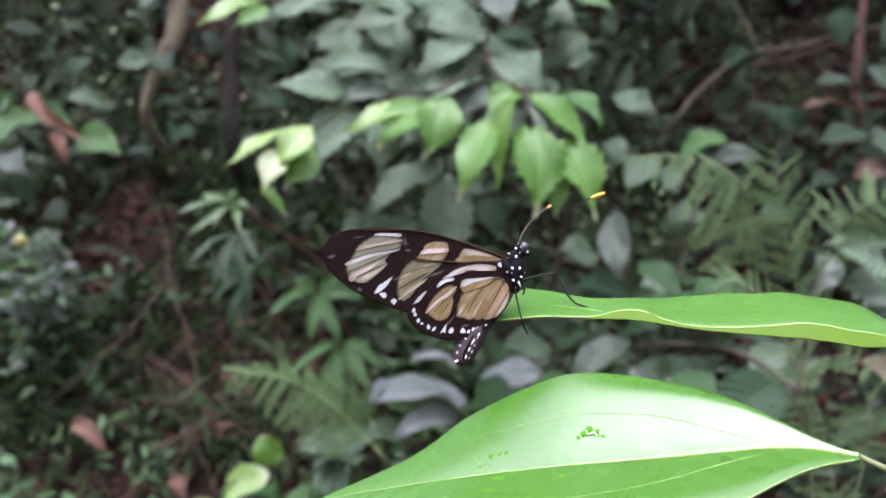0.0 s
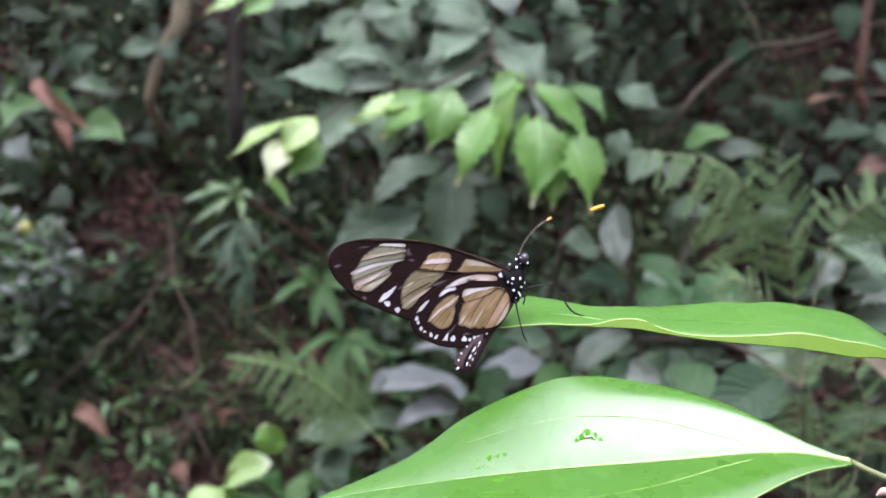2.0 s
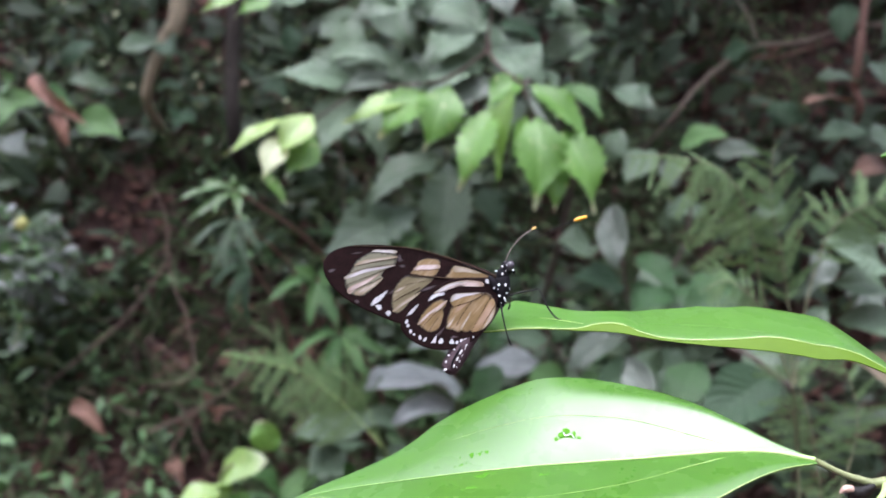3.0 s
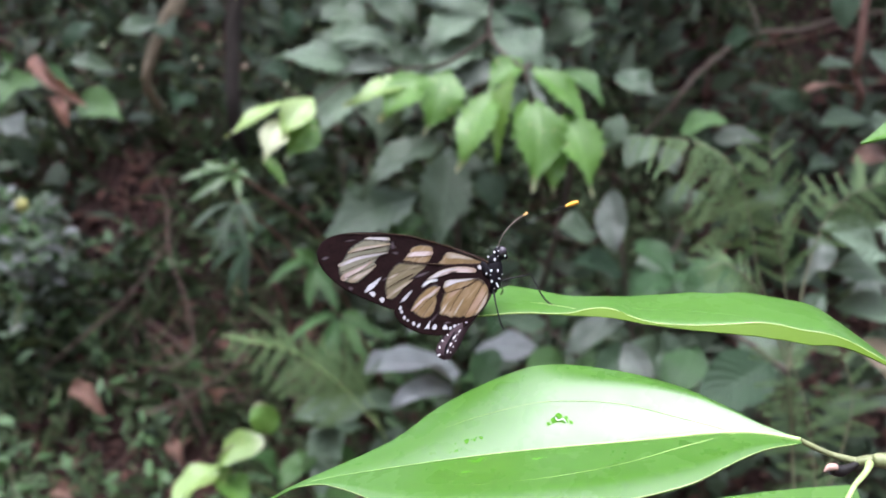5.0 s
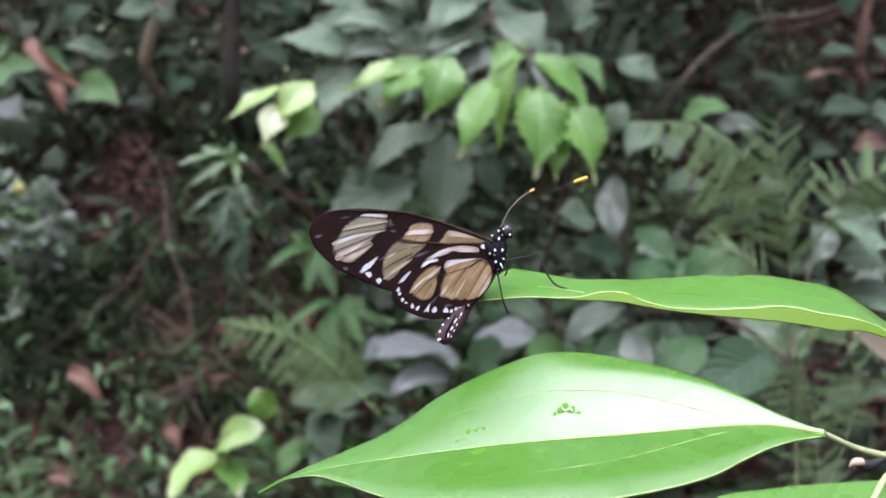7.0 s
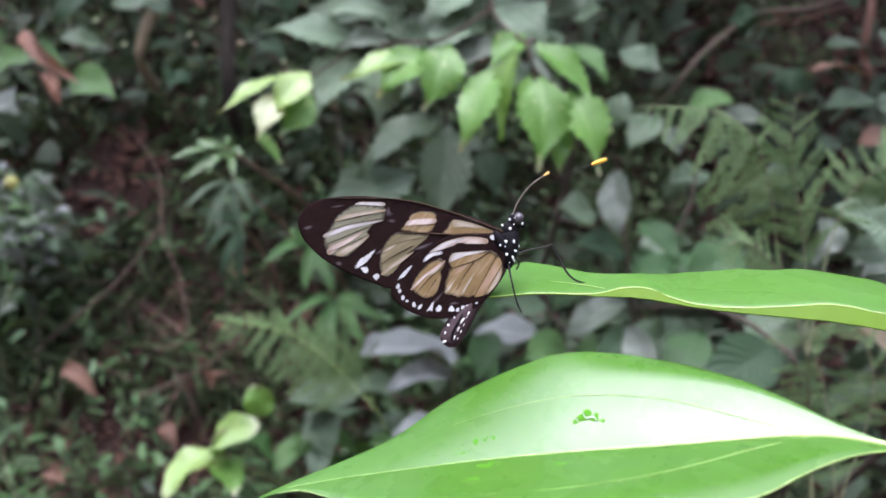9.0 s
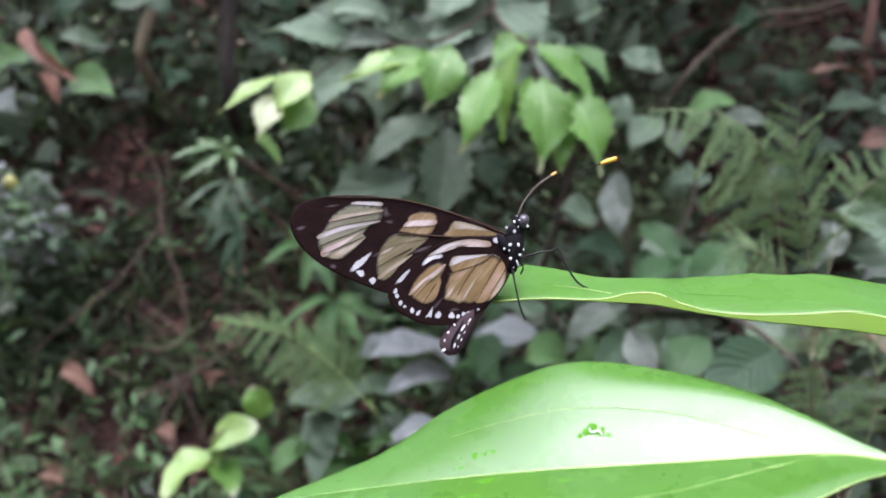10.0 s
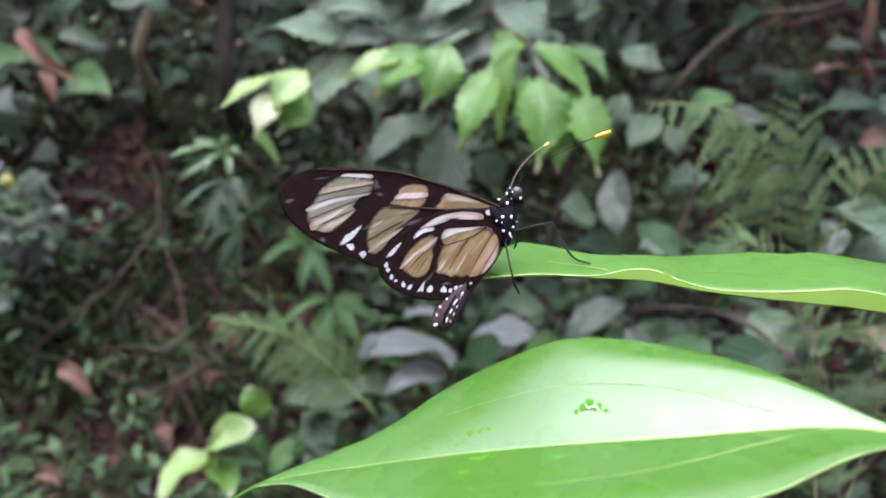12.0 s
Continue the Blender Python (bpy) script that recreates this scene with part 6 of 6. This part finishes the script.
    abdomen = part("abdomen", tube_mesh("abdomen", [plan(734, 368, 0.0003), plan(694, 429, 0.0003), plan(643, 484, 0.0003), plan(602, 532, 0.0003), plan(575, 577, 0.0003), plan(553, 613, 0.0003), plan(537, 639, 0.0003), plan(528, 653, 0.0003)], [0.0009, 0.0012, 0.0015, 0.0019, 0.0021, 0.0021, 0.0018, 0.0008], M_ABDOMEN, 14), M_ABDOMEN, b, "dark brown abdomen with white dots")
    part("seam", tube_mesh("seam", [plan(585, 543, -0.0017), plan(569, 575, -0.0018), plan(553, 605, -0.0018), plan(546, 635, -0.0016)], [0.00010, 0.00022, 0.00022, 0.00012], M_BLACK, 6), M_BLACK, abdomen)

    def dots(parent, spots, depth):
        for x, y, rx, ry, lean in spots:
            m = Matrix.Translation(plan(x, y, depth)) @ Euler((0, radians(lean), 0)).to_matrix().to_4x4() @ Matrix.Diagonal((0.85 * rx * K, 0.00018, 0.9 * ry * K, 1))
            bm = bmesh.new()
            bmesh.ops.create_icosphere(bm, subdivisions=2, radius=1, matrix=m)
            for f in bm.faces:
                f.smooth = True
            part("white_spot", bm, M_WHITE_SPOT, parent)

    dots(head, ((748, 224, 4.6, 5.7, 0), (766, 219, 2.7, 5.3, 10), (791, 238, 4.5, 5.3, 0), (762, 240, 2.3, 2.7, 0), (757, 206, 2.1, 2.1, 0)), -0.0013)
    dots(thorax, ((722, 243, 5.3, 3.6, 20), (748, 255, 5.3, 6.4, 0), (734, 298, 6.1, 6.1, 0), (761, 298, 4.6, 7.1, 0), (715, 310, 4.3, 6.2, 20), (731, 316, 2.8, 2.8, 0), (766, 330, 5.3, 3.9, 20), (736, 342, 5.7, 5.3, 0), (757, 353, 3.6, 8.0, -20), (761, 362, 2.5, 5.3, -20), (745, 370, 2.1, 2.1, 0), (778, 314, 1.8, 4.3, 0)), -0.0021)
    dots(abdomen, ((523, 637, 9.6, 5.3, -25), (526, 606, 3.6, 6.1, 10), (537, 580, 5.7, 4.6, 0), (558, 555, 4.3, 3.9, 0), (606, 541, 3.6, 8.9, 30), (585, 566, 3.9, 14.2, 33), (571, 594, 3.9, 10.7, 25), (558, 622, 3.6, 9.8, 15), (590, 580, 2.1, 6.2, 30), (580, 603, 2.8, 6.2, 20), (569, 626, 2.5, 4.6, 10), (601, 553, 1.8, 5.3, 30)), -0.0019)

    # antennae and legs
    near_a = part("antenna", tube_mesh("antenna", [plan(762, 203, -0.0005), plan(772, 174, -0.0010), plan(792, 140, -0.0013), plan(827, 102, -0.0017), plan(868, 74, -0.0020)], [0.00014, 0.00011, 0.00013], M_ANT, 8), M_ANT, b)
    part("club", tube_mesh("club", [plan(864, 76, -0.0020), plan(873, 71, -0.0021), plan(881, 66, -0.0022)], [0.00013, 0.00027, 0.0002], M_CLUB_PALE, 10), M_CLUB_PALE, near_a, "pale orange club")
    far_a = part("antenna", tube_mesh("antenna", [plan(782, 202, 0.0008), plan(811, 155, 0.0030), plan(857, 120, 0.0055), plan(917, 89, 0.0070), plan(986, 53, 0.0080), plan(1063, 20, 0.0090)], [0.00004, 0.00003, 0.00005, 0.00011], M_LEG, 8), M_LEG, b)
    part("club", tube_mesh("club", [plan(1061, 21, 0.0090), plan(1087, 12, 0.0092), plan(1116, 2, 0.0094)], [0.00028, 0.00046, 0.00036], M_CLUB, 10), M_CLUB, far_a, "bright orange club")
    for pts in ([plan(743, 376, -0.0010), plan(753, 436, -0.0022), plan(770, 504, -0.0018), plan(787, 540, -0.0010)],
                [plan(770, 343, 0.0005), plan(822, 328, 0.0020), plan(879, 318, 0.0030), plan(901, 313, 0.0030), plan(921, 349, 0.0028), plan(945, 397, 0.0025), plan(977, 432, 0.0022), plan(1025, 447, 0.0022)],
                [plan(771, 350, 0.0010), plan(785, 375, 0.0030), plan(779, 397, 0.0040)]):
        part("leg", tube_mesh("leg", pts, [0.00024, 0.00016, 0.00013, 0.00020, 0.00015], M_LEG, 7), M_LEG, b)
    return b


flyer = butterfly()


def motions():
    walk(flyer, [
    (0, pose(0.01495, 0.17465, 1.20215, 0.05, 1.06, -0.85)), (0.5, pose(0.01330, 0.17348, 1.19793, 0.20, 0.14, -0.72)),
    (1, pose(0.01322, 0.17072, 1.20366, -0.24, 1.49, -1.13)), (1.5, pose(0.01424, 0.17654, 1.20264, -0.79, 1.36, -1.19)),
    (2, pose(0.01437, 0.17413, 1.20089, -0.66, 0.85, -1.38)), (2.5, pose(0.01352, 0.17811, 1.19713, -0.87, 0.54, -0.96)),
    (3, pose(0.01367, 0.18025, 1.20042, -1.47, 1.26, -0.81)), (3.2, pose(0.01277, 0.18025, 1.19962, -1.47, 1.26, -0.81)), (4.8, pose(0.01239, 0.17882, 1.19690, -1.46, 0.18, -0.90)), (5, pose(0.01209, 0.17882, 1.19760, -1.46, 0.18, -0.90)),
    (5.5, pose(0.01171, 0.17875, 1.19814, -1.81, 0.20, -0.78)), (6, pose(0.01141, 0.17687, 1.20003, -1.89, 0.49, -0.78)),
    (6.5, pose(0.01247, 0.17801, 1.19612, -1.37, -0.35, -0.62)), (7, pose(0.01114, 0.17439, 1.19839, -0.85, 0.21, -0.63)), (7.2, pose(0.01069, 0.17439, 1.19729, -0.85, 0.21, -0.63)),
    (8.8, pose(0.01076, 0.17634, 1.19639, 0.01, -0.35, -0.32)), (9, pose(0.01196, 0.17634, 1.19679, 0.01, -0.35, -0.32)), (9.5, pose(0.01198, 0.17543, 1.19599, 0.29, -0.17, -0.18)),
    (10, pose(0.01165, 0.17267, 1.19792, 0.73, 0.02, -0.26)), (10.5, pose(0.01079, 0.17347, 1.19731, 0.42, -0.20, 0.35)),
    (11, pose(0.01078, 0.17227, 1.19684, 0.20, -0.33, 0.10)), (11.5, pose(0.01084, 0.17275, 1.19787, 0.05, -0.35, -0.12)),
    (12, pose(0.01164, 0.17473, 1.19980, -0.33, -0.24, -0.22))])
    walk(branch, [
    (0, pose(0.17930, 0.20101, -0.11717, 1.38, 0.30, -3.47)), (0.5, pose(0.19440, 0.19511, -0.11832, 1.18, -0.45, -2.83)),
    (1, pose(0.15641, 0.20790, -0.11738, 1.77, 1.17, -1.97)), (1.5, pose(0.17260, 0.21386, -0.11622, 1.65, 0.47, -1.20)),
    (2, pose(0.16832, 0.20243, -0.11792, 1.23, 0.63, -0.39)), (2.5, pose(0.16399, 0.19976, -0.12153, 0.88, 0.75, 0.81)),
    (3, pose(0.15501, 0.19864, -0.11933, 0.77, 1.12, 1.00)), (3.2, pose(0.15491, 0.19864, -0.12063, 0.77, 1.12, 1.00)),
    (3.6, pose(0.15896, 0.19589, -0.12076, 0.64, 0.94, 1.03)), (4, pose(0.16773, 0.18977, -0.12099, 0.35, 0.55, 1.10)), (4.4, pose(0.17652, 0.18367, -0.12113, 0.06, 0.16, 1.17)), (4.8, pose(0.18058, 0.18094, -0.12116, -0.07, -0.02, 1.20)), (5, pose(0.18018, 0.18094, -0.12026, -0.07, -0.02, 1.20)),
    (5.5, pose(0.17991, 0.18012, -0.11999, 0.00, 0.00, 0.03)), (6, pose(0.17467, 0.17621, -0.11912, -0.11, 0.22, 0.01)),
    (6.5, pose(0.18801, 0.16237, -0.12043, -0.77, -0.34, 0.55)), (7, pose(0.17747, 0.15462, -0.12044, -1.00, 0.08, 0.20)), (7.2, pose(0.17712, 0.15462, -0.12134, -1.00, 0.08, 0.20)),
    (7.6, pose(0.17754, 0.15069, -0.12129, -1.14, 0.06, -0.12)), (8, pose(0.17800, 0.14177, -0.12118, -1.46, 0.03, -0.82)), (8.4, pose(0.17849, 0.13282, -0.12102, -1.78, -0.01, -1.52)),
    (8.8, pose(0.17869, 0.12887, -0.12092, -1.92, -0.03, -1.84)), (9, pose(0.17989, 0.12887, -0.12072, -1.92, -0.03, -1.84)), (9.5, pose(0.17300, 0.12432, -0.12163, -2.14, 0.28, -1.41)),
    (10, pose(0.17049, 0.12505, -0.12066, -2.04, 0.36, -1.59)), (10.5, pose(0.17349, 0.12449, -0.12089, -2.10, 0.22, -1.72)),
    (11, pose(0.17620, 0.12602, -0.12101, -1.89, 0.10, -2.49)), (11.5, pose(0.18093, 0.12671, -0.11985, -1.80, -0.12, -3.34)),
    (12, pose(0.18768, 0.12298, -0.11725, -1.82, -0.43, -4.47))])
    rest = sprig.matrix_basis.translation.copy()
    walk(sprig, [(t, pose(rest.x, rest.y, rest.z + 0.001 * up, 0, turn, 0)) for t, turn, up in (
        (0, 0.3, -2), (0.5, 1.7, -7), (1, 4.6, -2), (1.5, 2.3, -1), (2, 3.0, 2), (2.5, 2.0, 8), (3, 0, -1), (5, 0.7, 1), (5.5, 0.3, 1), (6, -1.0, -2.5), (6.5, -0.7, 4), (7, 0, 0), (9, -0.7, 0),
        (9.5, -0.3, 1), (10, -1, 0), (10.5, 0, 0), (11, -0.3, 0.5), (11.5, -0.3, -0.5), (12, -0.3, -0.5))])
    walk(upper_leaf, [
    (0, pose(-0.08392, -0.04456, 1.29465, -1.25, 0.38, 3.52)), (0.5, pose(-0.08402, -0.04372, 1.29457, -1.21, 0.15, 3.23)),
    (1, pose(-0.08346, -0.04263, 1.29519, -1.72, -0.41, 2.47)), (1.5, pose(-0.08399, -0.04558, 1.29415, -1.55, 0.34, 1.63)),
    (2, pose(-0.08431, -0.04517, 1.29428, -1.20, -0.31, 0.64)), (2.5, pose(-0.08477, -0.04581, 1.29374, -0.90, -0.06, -0.73)),
    (3, pose(-0.08418, -0.04456, 1.29479, -0.78, -1.23, -0.93)), (3.2, pose(-0.08498, -0.04456, 1.29529, -0.78, -1.23, -0.93)),
    (3.6, pose(-0.08497, -0.04488, 1.29511, -0.65, -1.06, -0.97)), (4, pose(-0.08494, -0.04558, 1.29470, -0.37, -0.71, -1.05)), (4.4, pose(-0.08493, -0.04628, 1.29429, -0.09, -0.35, -1.14)), (4.8, pose(-0.08492, -0.04659, 1.29410, 0.03, -0.18, -1.17)), (5, pose(-0.08482, -0.04659, 1.29390, 0.03, -0.18, -1.17)),
    (5.5, pose(-0.08451, -0.04606, 1.29412, -0.06, -0.28, 0.00)), (6, pose(-0.08458, -0.04618, 1.29484, 0.00, -0.71, 0.11)),
    (6.5, pose(-0.08416, -0.04530, 1.29351, 0.59, -0.46, -0.33)), (7, pose(-0.08436, -0.04703, 1.29447, 0.86, -0.73, -0.11)), (7.2, pose(-0.08446, -0.04703, 1.29427, 0.86, -0.73, -0.11)),
    (7.6, pose(-0.08437, -0.04654, 1.29406, 1.00, -0.71, 0.14)), (8, pose(-0.08418, -0.04546, 1.29362, 1.33, -0.68, 0.67)), (8.4, pose(-0.08401, -0.04437, 1.29319, 1.66, -0.65, 1.21)),
    (8.8, pose(-0.08394, -0.04387, 1.29299, 1.81, -0.64, 1.46)), (9, pose(-0.08394, -0.04387, 1.29319, 1.81, -0.64, 1.46)), (9.5, pose(-0.08404, -0.04477, 1.29346, 2.00, -1.11, 0.89)),
    (10, pose(-0.08421, -0.04587, 1.29371, 1.96, -0.94, 1.08)), (10.5, pose(-0.08456, -0.04677, 1.29326, 2.06, -0.67, 1.18)),
    (11, pose(-0.08455, -0.04509, 1.29301, 1.86, -0.40, 2.17)), (11.5, pose(-0.08385, -0.04458, 1.29288, 1.80, -0.07, 3.19)),
    (12, pose(-0.08329, -0.04122, 1.29227, 1.85, 0.30, 4.48))])


motions()
